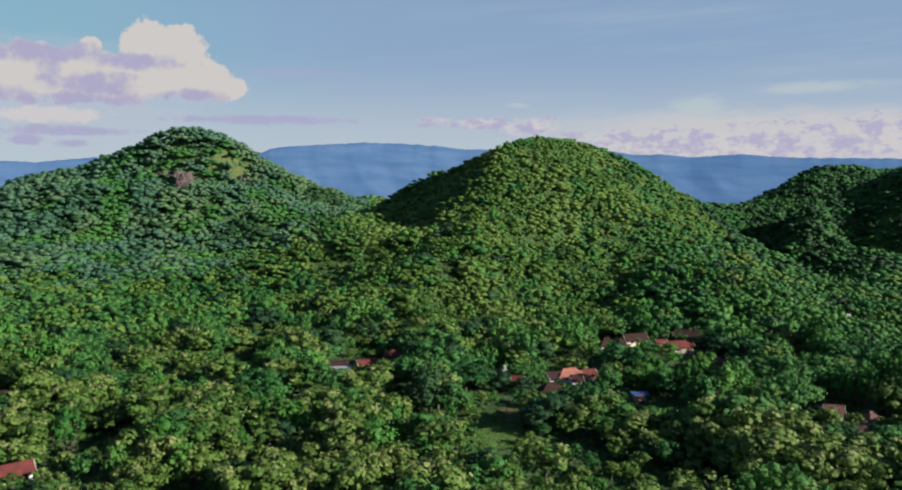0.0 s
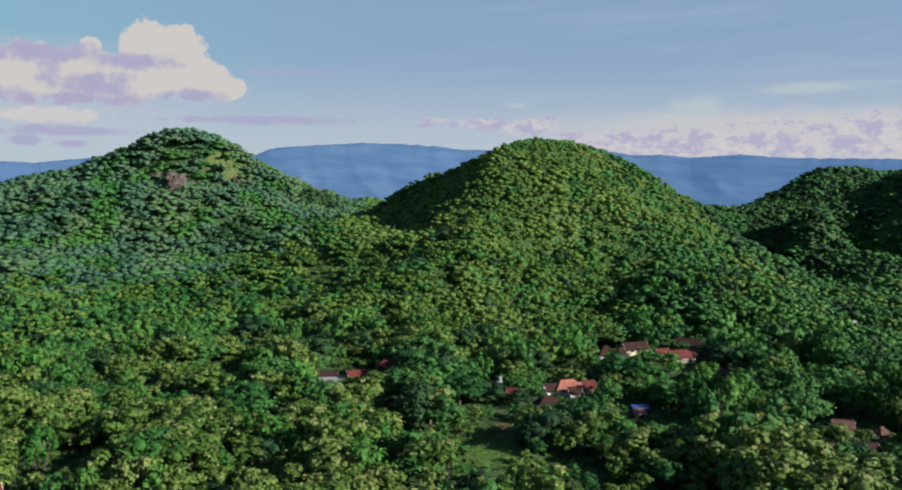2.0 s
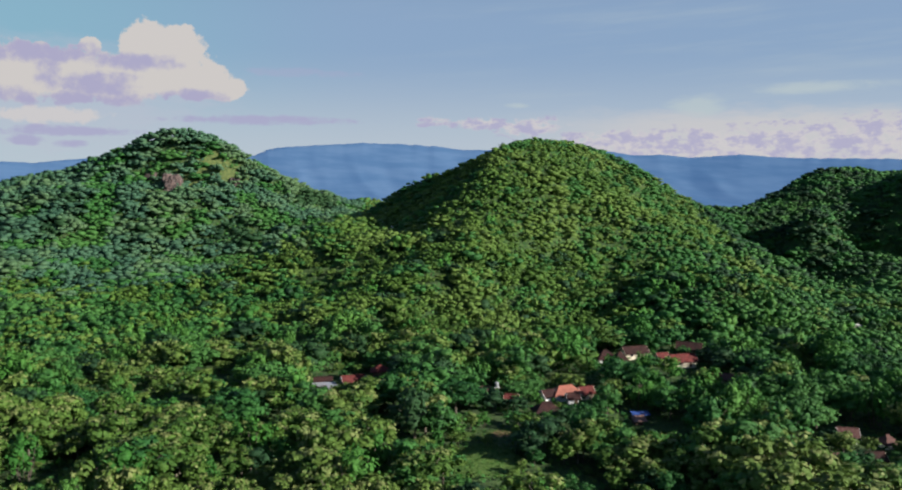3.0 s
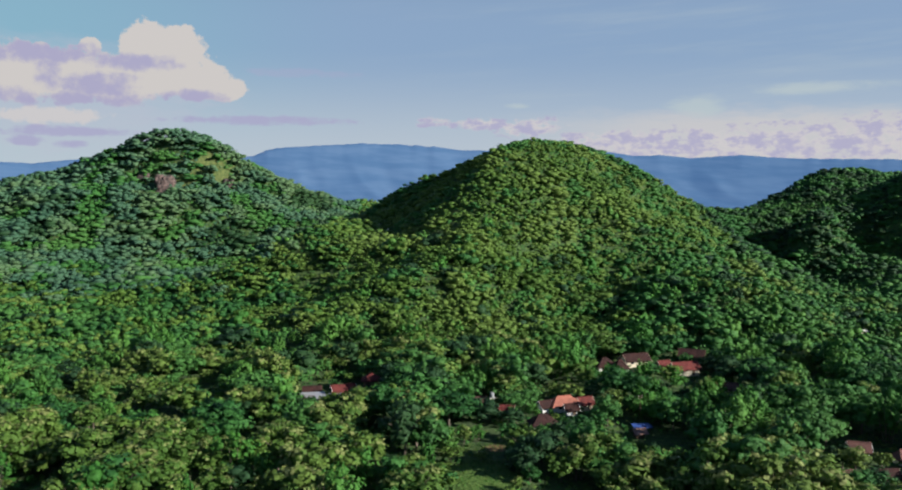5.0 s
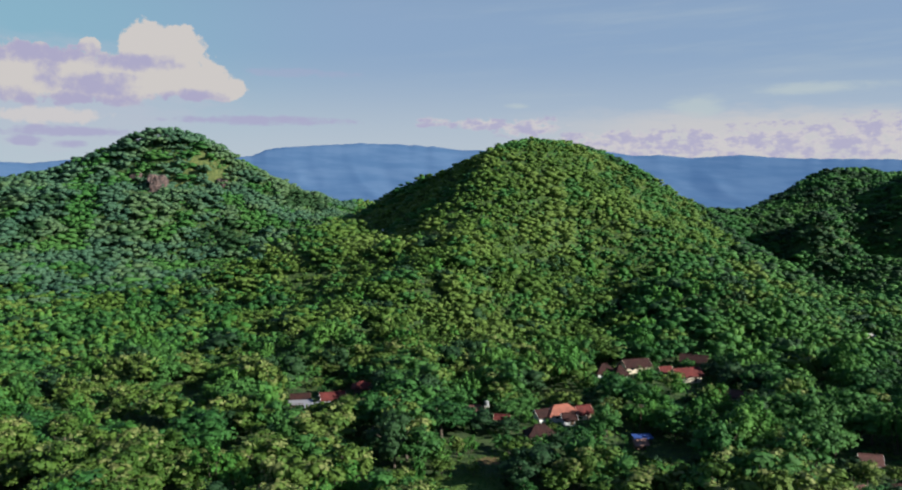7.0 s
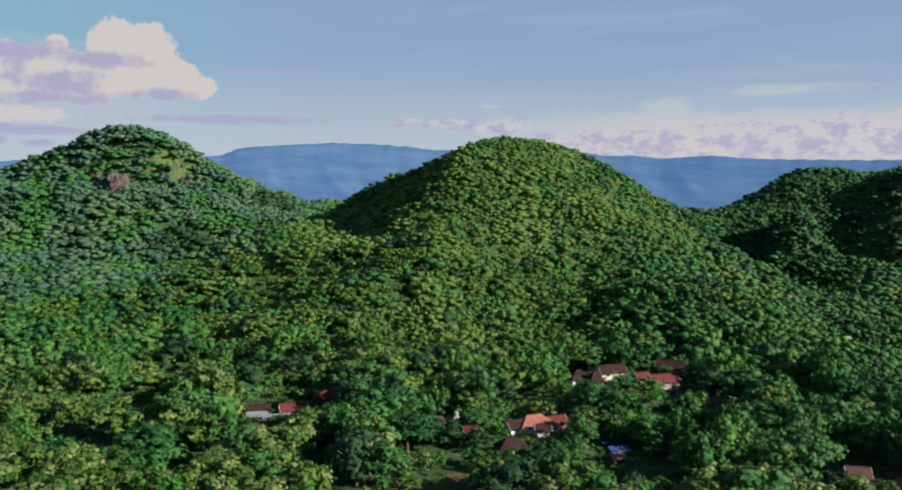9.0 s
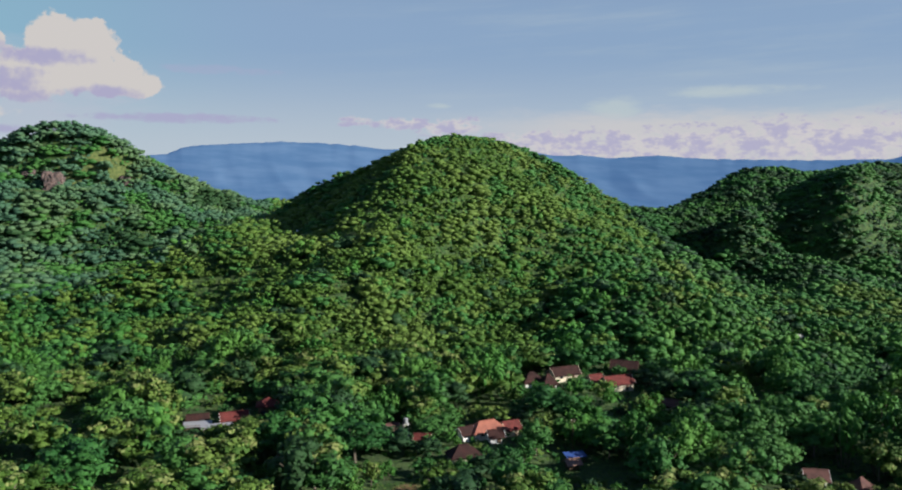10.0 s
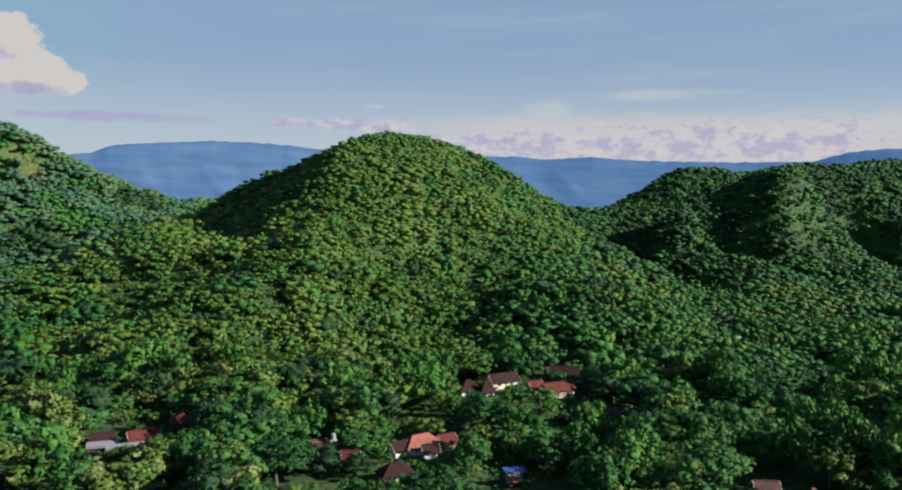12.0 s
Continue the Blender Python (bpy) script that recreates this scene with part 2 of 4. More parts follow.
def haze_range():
    """Far mountains; kilometres of blue air are painted in as tint and glow."""
    m, nt, p = fresh("haze-tinted far mountains")
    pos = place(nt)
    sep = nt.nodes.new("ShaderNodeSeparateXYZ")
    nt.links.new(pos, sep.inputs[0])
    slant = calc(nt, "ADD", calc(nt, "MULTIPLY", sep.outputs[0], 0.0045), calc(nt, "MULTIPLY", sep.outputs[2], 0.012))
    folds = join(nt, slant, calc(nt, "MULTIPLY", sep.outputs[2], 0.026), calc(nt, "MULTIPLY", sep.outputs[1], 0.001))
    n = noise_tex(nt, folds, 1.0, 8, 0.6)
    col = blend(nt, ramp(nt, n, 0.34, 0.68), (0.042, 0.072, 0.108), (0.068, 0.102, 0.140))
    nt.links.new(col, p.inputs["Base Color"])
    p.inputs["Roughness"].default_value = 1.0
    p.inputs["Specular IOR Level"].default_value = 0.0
    # blue glow paints the airlight; the range itself gives off none
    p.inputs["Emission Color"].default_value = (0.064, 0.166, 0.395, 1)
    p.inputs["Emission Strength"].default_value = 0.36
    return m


def roof_tiles(name, a, b):
    m, nt, p = fresh(name)
    pos = place(nt)
    w = nt.nodes.new("ShaderNodeTexWave")
    w.bands_direction = "Z"
    w.inputs["Scale"].default_value, w.inputs["Distortion"].default_value = 5.0, 0.6
    nt.links.new(pos, w.inputs["Vector"])
    grime, spot = noise_tex(nt, pos, 0.6, 4), noise_tex(nt, pos, 4.0, 3)
    col = blend(nt, ramp(nt, grime, 0.3, 0.7), a, b)
    col = blend(nt, ramp(nt, spot, 0.55, 0.75, 0.0, 0.5), col, (0.07, 0.05, 0.04))
    nt.links.new(col, p.inputs["Base Color"])
    p.inputs["Roughness"].default_value = 0.85
    p.inputs["Specular IOR Level"].default_value = 0.2
    bumped(nt, p, w.outputs["Fac"], 0.6, 0.05)
    return m


def coated(name, rgb, rough=0.85, dirt=(0.25, 0.22, 0.18), metal=0.0):
    m, nt, p = fresh(name)
    pos = place(nt)
    n = ramp(nt, noise_tex(nt, pos, 0.9, 5, 0.65), 0.45, 0.8, 0.0, 0.55)
    nt.links.new(blend(nt, n, rgb, dirt), p.inputs["Base Color"])
    p.inputs["Roughness"].default_value, p.inputs["Metallic"].default_value = rough, metal
    return m


ORANGE = roof_tiles("orange clay tiles", (0.37, 0.140, 0.098), (0.27, 0.102, 0.075))
RED = roof_tiles("red clay tiles", (0.165, 0.038, 0.034), (0.105, 0.028, 0.026))
BROWN = roof_tiles("weathered brown tiles", (0.052, 0.021, 0.019), (0.032, 0.016, 0.015))
PINK = roof_tiles("faded pink tiles", (0.165, 0.080, 0.070), (0.105, 0.056, 0.050))
WHITE = coated("white plaster", (0.78, 0.78, 0.76))
CREAM = coated("cream plaster", (0.62, 0.55, 0.42))
ZINC = coated("zinc sheet", (0.40, 0.41, 0.46), 0.45, (0.30, 0.25, 0.22), 0.4)
TANK_GREY = coated("weathered grey tank", (0.24, 0.25, 0.26))
BLUE = coated("blue painted sheet", (0.035, 0.08, 0.28), 0.5, (0.10, 0.15, 0.28))
RUST = coated("rusty sheet", (0.20, 0.11, 0.085), 0.7, (0.32, 0.25, 0.22))
CONCRETE = coated("weathered concrete", (0.42, 0.41, 0.38))
WOOD = coated("dark door wood", (0.10, 0.06, 0.035), 0.7)
PANE = coated("window glass", (0.03, 0.04, 0.05), 0.08, (0.04, 0.05, 0.06))


# ---- ground, hills and far mountains ----
# each hill: x, y, height, half-widths, turn
HILLS = [
    (-207.3, 670.2, 82.2, 38.7, 78.2, -1.68),
    (-344.4, 684.6, 56.6, 91.2, 181.2, 0.50),
    (-77.0, 722.0, 41.4, 75.3, 150.4, -0.48),
    (68.8, 611.8, 70.0, 46.9, 103.1, -0.36),
    (35.5, 529.2, 38.2, 102.3, 39.9, 0.50),
    (127.7, 622.9, 34.9, 47.5, 77.0, 0.08),
    (41.0, 481.1, 26.9, 147.8, 39.6, 0.27),
    (299.1, 676.5, 50.4, 48.1, 77.7, -3.84),
    (338.8, 601.0, 46.9, 69.0, 40.0, 0.77),
]
SPURS = [
    (195.3, 630.5, 31.6, 80.1, 106.1, 0.17),
    (116.9, 485.7, 15.1, 39.5, 74.1, 0.25),
    (395.5, 667.7, 44.3, 67.5, 103.4, 0.70),
    (517.5, 707.5, 77.5, 104.4, 89.7, 0.03),
    (-31.8, 551.7, 86.2, 38.5, 66.8, -0.09),
    (4.1, 403.7, 24.3, 38.6, 86.1, -0.65),
    (116.5, 381.5, 19.4, 39.4, 39.7, -0.03),
    (-193.4, 587.9, 36.7, 38.4, 101.1, -1.48),
]
# small ridges and gullies on the hillsides
GULLIES = [
    (245.3, 562.9, 21.0, 11.5, 41.0, -0.7),
    (285.4, 554.0, -17.4, 17.3, 38.8, 0.72),
    (335.5, 585.9, 9.1, 11.0, 60.7, -0.7),
    (216.9, 537.5, -21.0, 20.2, 48.7, 0.22),
    (393.0, 585.5, -20.8, 17.5, 36.9, 0.15),
    (427.5, 577.4, 13.7, 13.6, 15.4, -0.36),
    (-75.0, 478.0, 10.0, 22.0, 26.0, 0.60),
    (-92.0, 452.0, 6.0, 26.0, 24.0, 0.60),
]


def ground_z(x, y):
    x, y = np.asarray(x, float), np.asarray(y, float)
    z = 0.73 + -0.0045 * (np.clip(y, -200, 800) - 250) + 0.0017 * np.clip(x, -500, 500)
    for hx, hy, h, sx, sy, r in HILLS + SPURS + GULLIES:
        dx, dy, c, s = x - hx, y - hy, math.cos(r), math.sin(r)
        z = z + h * np.exp(-(((c * dx + s * dy) / sx) ** 2) - ((c * dy - s * dx) / sy) ** 2)
    # steep western face of the middle hill, and the floor of the saddle beside it
    face = 12.1 + 0.70 * ((x + 46) * 0.955 + (y - 457) * 0.296)
    face = face + 0.023 * np.maximum(0, face - 40) + 4.8 * np.exp(-(((x - 46) / 22) ** 2) - ((y - 531) / 40) ** 2)
    saddle = 29.5 + 0.047 * (y - 450) + 1.5 * np.maximum(0, -85 - x) + 1.5 * np.maximum(0, 440 - y)
    lid = np.maximum(face, saddle) + 6 * np.exp(-(((x + 68) / 16) ** 2) - ((y - 478) / 26) ** 2)
    z = np.minimum(z, lid) - 3.0 * np.log1p(np.exp(-np.abs(z - lid) / 3.0))
    z = z + 0.7 * np.sin(x / 23 + 1) * np.sin(y / 31) + 0.5 * np.sin(x / 11 - y / 17)
    far = np.clip((np.hypot(x, y) - 850) / 1300, 0, 1)
    return z - 92 * far * far * (3 - 2 * far)


def sheet(name, xs, ys, zs, material, smooth=True):
    """A grid of vertices as one mesh."""
    n, k = xs.shape
    me = bpy.data.meshes.new(name)
    idx = np.arange(n * k).reshape(n, k)
    quads = np.stack([idx[:-1, :-1], idx[1:, :-1], idx[1:, 1:], idx[:-1, 1:]], -1).reshape(-1, 4)
    me.from_pydata(np.stack([xs, ys, zs], -1).reshape(-1, 3).tolist(), [], quads.tolist())
    if smooth:
        me.shade_smooth()
    me.materials.append(material)
    return new(name, me)


angles = np.radians(np.concatenate([np.arange(-180, -50, 5), np.arange(-50, 60, 0.8), np.arange(60, 181, 5)]))
radii = np.concatenate([[0.5], np.geomspace(12, 300, 30), np.arange(308, 900, 8), np.geomspace(920, 4900, 34)])
A, R = np.meshgrid(angles, radii, indexing="ij")
ground = sheet("ground", R * np.sin(A), R * np.cos(A), ground_z(R * np.sin(A), R * np.cos(A)), soil())
tagged(ground, "grassy village ground rising into green hills", "ground", kind="structure")

# skyline of the range: bearing in degrees, height in metres at 4.3 km
SKYLINE = [(-75, 100), (-50, 130), (-28.6, 108), (-26.6, 100), (-24.2, 118), (-23, 126), (-20, 118), (-16, 120), (-13.2, 140), (-12.7, 158), (-12.2, 172), (-11.3, 182), (-9.7, 190), (-6.1, 205),
           (-3.4, 200), (-0.9, 188), (0.6, 172), (3, 168), (8, 162), (10.9, 160), (12.5, 140), (14.3, 143), (16.2, 128), (19.4, 142), (21, 130), (23.3, 122),
           (25.2, 121), (28.3, 117), (33, 122), (35, 165), (37, 180), (42, 190), (60, 150), (80, 120)]


def far_range():
    az = np.arange(-72, 78, 0.2)
    depth = np.linspace(0, 1, 44)
    top = np.interp(az, [a for a, h in SKYLINE], [h for a, h in SKYLINE])
    rough = np.array([noise.fractal(Vector((a * 1.6, 3.0, 0)), 0.9, 2.0, 6) for a in az])
    xs, ys, zs = (np.zeros((len(az), len(depth))) for _ in range(3))
    for i, a in enumerate(az):
        for j, d in enumerate(depth):
            r = 3250 + 1350 * d
            up = np.clip((d - 0.25) / 0.53, 0, 1)
            rise = 0.25 * up + 0.75 * up**2.2
            gx, gy = r * math.sin(radians(a)) / 330, r * math.cos(radians(a)) / 330
            gully = abs(noise.fractal(Vector((gx * 1.1 + 0.9 * up, gy * 0.35, 1.7)), 1.0, 2.1, 4))
            z = -95 + (top[i] + 95) * rise - 45 * gully * up * (1 - up) * 2.2 + 4 * d + 4.0 * rough[i] * up**8
            if d > 0.8:
                z -= 260 * (d - 0.8) + 20 * gully
            xs[i, j], ys[i, j], zs[i, j] = r * math.sin(radians(a)), r * math.cos(radians(a)), z
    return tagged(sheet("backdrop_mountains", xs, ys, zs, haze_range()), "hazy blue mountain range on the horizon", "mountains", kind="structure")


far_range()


# ---- buildings ----
def part(name, bm, material, parent, label=""):
    me = bpy.data.meshes.new(name)
    bm.to_mesh(me)
    bm.free()
    me.materials.append(material)
    ob = new(name, me)
    ob.parent = parent
    if label:
        tagged(ob, label)
    return ob


def box(bm, x0, y0, z0, x1, y1, z1):
    v = [bm.verts.new((x, y, z)) for z in (z0, z1) for x, y in ((x0, y0), (x1, y0), (x1, y1), (x0, y1))]
    for f in ((3, 2, 1, 0), (4, 5, 6, 7), (0, 1, 5, 4), (1, 2, 6, 5), (2, 3, 7, 6), (3, 0, 4, 7)):
        bm.faces.new([v[k] for k in f])
    return v


def slab(bm, corners, thick):
    """A roof plane of the given corners, with thickness below it."""
    top = [bm.verts.new(c) for c in corners]
    low = [bm.verts.new((c[0], c[1], c[2] - thick)) for c in corners]
    bm.faces.new(top)
    bm.faces.new(low[::-1])
    n = len(top)
    for i in range(n):
        bm.faces.new((top[i], low[i], low[(i + 1) % n], top[(i + 1) % n]))


def add_walls(root, l, w, h, material, doors=True):
    t = 0.2
    bm = bmesh.new()
    box(bm, -l / 2, -w / 2, -0.6, l / 2, -w / 2 + t, h)
    box(bm, -l / 2, w / 2 - t, -0.6, l / 2, w / 2, h)
    box(bm, -l / 2, -w / 2 + t, -0.6, -l / 2 + t, w / 2 - t, h)
    box(bm, l / 2 - t, -w / 2 + t, -0.6, l / 2, w / 2 - t, h)
    part("wall", bm, material, root)
    if not doors:
        return
    n = max(2, int(l / 3))
    for k in range(n):
        x = -l / 2 + l * (k + 0.5) / n
        bm = bmesh.new()
        if k == n // 2:
            box(bm, x - 0.5, -w / 2 - 0.05, 0.0, x + 0.5, -w / 2 + 0.02, 2.05)
            part("door", bm, WOOD, root, "dark wooden door")
        else:
            for dx in (-0.6, 0.54):
                box(bm, x + dx, -w / 2 - 0.05, 0.95, x + dx + 0.06, -w / 2 + 0.02, 2.05)
            for z in (0.95, 1.99):
                box(bm, x - 0.54, -w / 2 - 0.05, z, x + 0.54, -w / 2 + 0.02, z + 0.06)
            win = part("window", bm, WOOD, root, "wood-framed window")
            bm = bmesh.new()
            box(bm, x - 0.54, -w / 2 - 0.03, 1.01, x + 0.54, -w / 2 - 0.01, 1.99)
            part("pane", bm, PANE, win)


def add_gable(root, l, w, h, rise, material, wall, over=0.7, ends=True):
    a, b = l / 2 + over, w / 2 + over
    drop = rise * over / (w / 2)
    for side in (-1, 1):
        bm = bmesh.new()
        pts = [(-a, side * b, h - drop), (a, side * b, h - drop), (a, 0, h + rise), (-a, 0, h + rise)]
        slab(bm, pts if side < 0 else pts[::-1], 0.14)
        part("roof_slope", bm, material, root)
    bm = bmesh.new()
    box(bm, -a, -0.16, h + rise - 0.04, a, 0.16, h + rise + 0.10)
    part("ridge_cap", bm, material, root)
    if ends:
        for side in (-1, 1):
            bm = bmesh.new()
            x0, x1 = side * (l / 2 - 0.2), side * l / 2
            v = [bm.verts.new(c) for x in (x0, x1) for c in ((x, -w / 2, h), (x, w / 2, h), (x, 0, h + rise - 0.16))]
            for f in ((0, 1, 2), (5, 4, 3), (0, 3, 4, 1), (1, 4, 5, 2), (2, 5, 3, 0)):
                bm.faces.new([v[k] for k in f])
            part("gable_wall", bm, wall, root)
            bm = bmesh.new()
            for way in (-1, 1):
                x0, x1 = sorted((side * (a + 0.003), side * (a + 0.06)))
                ring = [bm.verts.new((x, way * yy, z)) for x in (x0, x1) for yy, z in ((b, h - drop - 0.2), (b, h - drop + 0.03), (0, h + rise + 0.03), (0, h + rise - 0.2))]
                for f in ((0, 1, 2, 3), (7, 6, 5, 4), (0, 4, 5, 1), (1, 5, 6, 2), (2, 6, 7, 3), (3, 7, 4, 0)):
                    bm.faces.new([ring[k] for k in f])
            bmesh.ops.recalc_face_normals(bm, faces=bm.faces)
            part("bargeboard", bm, wall, root)


def add_hip(root, l, w, h, rise, material, over=0.8):
    a, b, r = l / 2 + over, w / 2 + over, max(0.4, (l - w) / 2)
    drop = rise * over / (w / 2)
    z, t = h - drop, h + rise
    for pts in ([(-a, -b, z), (a, -b, z), (r, 0, t), (-r, 0, t)], [(a, b, z), (-a, b, z), (-r, 0, t), (r, 0, t)],
                [(a, -b, z), (a, b, z), (r, 0, t)], [(-a, b, z), (-a, -b, z), (-r, 0, t)]):
        bm = bmesh.new()
        slab(bm, pts, 0.14)
        part("roof_slope", bm, material, root)
    bm = bmesh.new()
    box(bm, -r - 0.1, -0.16, t - 0.05, r + 0.1, 0.16, t + 0.10)
    part("ridge_cap", bm, material, root)


def add_shed(root, l, w, h, rise, material, over=0.5):
    """One sloping sheet, high at the back."""
    a, b = l / 2 + over, w / 2 + over
    bm = bmesh.new()
    slab(bm, [(-a, -b, h - 0.2), (a, -b, h - 0.2), (a, b, h + rise), (-a, b, h + rise)], 0.06)
    part("roof_sheet", bm, material, root)
    for x in (-l / 2, l / 2):
        for y, top in ((-w / 2, h - 0.25), (w / 2, h + rise - 0.25)):
            bm = bmesh.new()
            box(bm, x - 0.08, y - 0.08, -0.6, x + 0.08, y + 0.08, top)
            part("post", bm, WOOD, root)


BUILT = []  # x, y, radius of each building, kept clear of trees


def building(name, label, kind, x, y, turn, l, w, h, rise, roof, wall=None, category="house", veil=3.0):
    root = new(name)
    root.empty_display_size = 0.5
    l, w, h, rise = l * 0.78, w * 0.78, h * 0.84, rise * 0.85
    root.matrix_world = pose(x, y, float(ground_z(x, y)) + 0.1, 0, 0, turn)
    tagged(root, label, category)
    if wall:
        add_walls(root, l, w, h, wall, doors=h > 2.0)
    if kind == "gable":
        add_gable(root, l, w, h, rise, roof, wall or WOOD, ends=wall is not None)
    elif kind == "hip":
        add_hip(root, l, w, h, rise, roof)
    else:
        add_shed(root, l, w, h, rise, roof)
    BUILT.append((x, y, max(l, w) / 2 + 0.4, veil))
    return root


building("house", "white house with bright orange hipped tile roof", "hip", 37.3, 256.0, 22, 11.0, 5.4, 3.0, 1.9, ORANGE, WHITE, veil=1.4)
# brown tiles on this wing paint the shaded left face of the orange roof
building("house", "gabled wing in dark brown for the orange roof's shaded side", "gable", 31.8, 254.0, 24, 4.0, 3.8, 2.7, 1.3, BROWN, WHITE)
building("annex", "small annex with crimson tile roof", "gable", 43.6, 257.6, 20, 4.5, 4.5, 2.6, 1.5, RED, CREAM)
building("porch", "brown gabled porch before the orange-roofed house", "gable", 38.8, 251.3, 8, 3.8, 2.8, 2.5, 1.1, BROWN, WHITE, "porch")
building("house", "low house with weathered brown hipped roof", "hip", 29.5, 238.0, 14, 8.0, 5.0, 2.7, 1.9, BROWN, CREAM, veil=2.6)
building("hut", "small hut with red-brown tile roof among trees", "gable", 20.7, 249.5, -10, 3.8, 3.6, 2.6, 1.5, RED, CREAM, "hut", veil=3.2)
building("hut", "small hut with faded pink roof among trees", "gable", 12.8, 260.0, 10, 5.0, 4.0, 2.6, 1.4, PINK, CREAM, "hut", veil=4.6)
building("house", "cream house with red gabled roof beside metal sheds", "gable", -28.0, 272.5, 18, 8.0, 5.0, 2.7, 1.5, RED, WHITE)
building("metal_shed", "open shed with pale zinc sheet roof", "shed", -37.0, 270.5, 10, 8.0, 2.8, 1.6, 0.5, ZINC, WOOD, "shed")
building("metal_shed", "long low shed with grey zinc roof", "shed", -31.5, 267.3, 16, 9.0, 2.6, 1.7, 0.4, ZINC, WOOD, "shed")
building("metal_shed", "brown-roofed shed behind the zinc sheds", "gable", -38.0, 275.5, 12, 6.0, 3.6, 2.0, 1.1, BROWN, WOOD, "shed")
# the dark wall colour holds the shade on this house
building("house", "tall house with red tile roof and walls darkened as shade", "hip", -20.0, 279.0, 5, 6.0, 5.5, 4.4, 1.5, RED, WOOD, veil=1.6)
building("house", "white house with dark brown hipped roof", "hip", 58.5, 306.0, 14, 8.0, 6.0, 3.0, 2.4, BROWN, WHITE, veil=1.0)
building("porch", "brown pyramid roof before the dark-roofed house", "hip", 63.2, 303.0, 14, 5.0, 4.6, 2.7, 2.4, BROWN, WHITE, "porch", veil=1.0)
building("house", "long house with dark brown gabled roof", "gable", 70.0, 311.0, 16, 11.0, 6.0, 3.0, 2.0, BROWN, CREAM, veil=3.4)
building("house", "long low house with red tile roof", "gable", 84.0, 299.0, 16, 11.0, 6.5, 3.0, 2.0, RED, CREAM, veil=3.6)
building("annex", "red tile annex joined to the long house", "gable", 78.0, 302.5, 16, 4.5, 4.5, 2.7, 1.6, RED, CREAM)
building("barn", "dark barn with greyish sheet roof", "gable", 91.0, 314.0, -22, 10.0, 7.0, 3.2, 2.0, BROWN, WOOD, "barn", veil=4.6)
building("shed", "open shed under blue painted metal roof", "shed", 56.0, 239.5, 8, 5.2, 2.4, 1.8, 0.35, BLUE, None, "shed", veil=0.6)
building("hut", "little hut with rusty sheet roof", "gable", 54.2, 234.8, 14, 3.2, 2.8, 1.9, 0.8, RUST, WOOD, "hut", veil=0.6)
building("house", "white house with faded pink gabled roof", "gable", 103.8, 219.0, -14, 5.2, 4.2, 2.7, 1.6, PINK, WHITE, veil=3.4)
building("house", "small white house with pink tile roof", "hip", 112.0, 215.3, 20, 3.8, 3.5, 2.4, 1.4, PINK, WHITE)
building("long_shed", "long low shed with pinkish tile roof", "gable", 91.0, 201.0, 25, 7.0, 4.0, 2.0, 1.0, PINK, CREAM, "shed", veil=4.6)
building("long_shed", "old brown-roofed shed in the trees", "gable", 101.0, 202.0, 5, 7.0, 4.5, 2.4, 1.4, BROWN, CREAM, "shed", veil=4.6)
building("house", "distant hut with grey sheet roof on the slope", "shed", 172.0, 357.0, 8, 8.0, 2.2, 2.4, 0.3, CONCRETE, CREAM, veil=4.6)
building("house", "small house with red roof behind trees", "gable", 89.4, 280.0, 15, 5.0, 4.5, 2.8, 1.6, RED, CREAM, veil=4.6)
building("house", "small house with pink roof behind trees", "gable", 94.3, 278.2, -40, 4.5, 4.0, 2.6, 1.5, PINK, CREAM, veil=4.6)
building("house", "white-gabled house with red-brown tile roof", "gable", -94.0, 173.0, 40, 7.5, 5.5, 2.8, 1.9, RED, WHITE)
building("house", "grey-roofed house half hidden by forest", "gable", -128.0, 231.0, 10, 8.0, 6.0, 2.8, 1.8, BROWN, CREAM, veil=4.6)
building("house", "pale-roofed hut at the forest edge", "shed", -168.0, 308.0, 10, 8.0, 5.0, 2.6, 0.8, ZINC, CREAM, veil=4.6)


def rod_mesh(bm, x, y, z0, z1, r0, r1, sides=8):
    rings = [[bm.verts.new((x + r * math.cos(6.2832 * k / sides), y + r * math.sin(6.2832 * k / sides), z)) for k in range(sides)] for z, r in ((z0, r0), (z1, r1))]
    for k in range(sides):
        bm.faces.new((rings[0][k], rings[0][(k + 1) % sides], rings[1][(k + 1) % sides], rings[1][k]))
    bm.faces.new(rings[1])
    bm.faces.new(rings[0][::-1])


def utility_pole(x, y):
    root = new("utility_pole")
    root.matrix_world = pose(x, y, float(ground_z(x, y)), 0, 0, 20)
    bm = bmesh.new()
    rod_mesh(bm, 0, 0, -0.6, 8.6, 0.09, 0.05)
    part("pole", bm, WOOD, root)
    for z in (7.9, 8.4):
        bm = bmesh.new()
        box(bm, -0.7, -0.04, z, 0.7, 0.04, z + 0.08)
        arm = part("crossarm", bm, WOOD, root)
        for dx in (-0.6, 0.0, 0.6):
            bm = bmesh.new()
            rod_mesh(bm, dx, 0, z + 0.08, z + 0.24, 0.04, 0.03, 6)
            part("insulator", bm, WHITE, arm)
    return tagged(root, "thin dark wooden utility pole beside the blue shed", "pole")


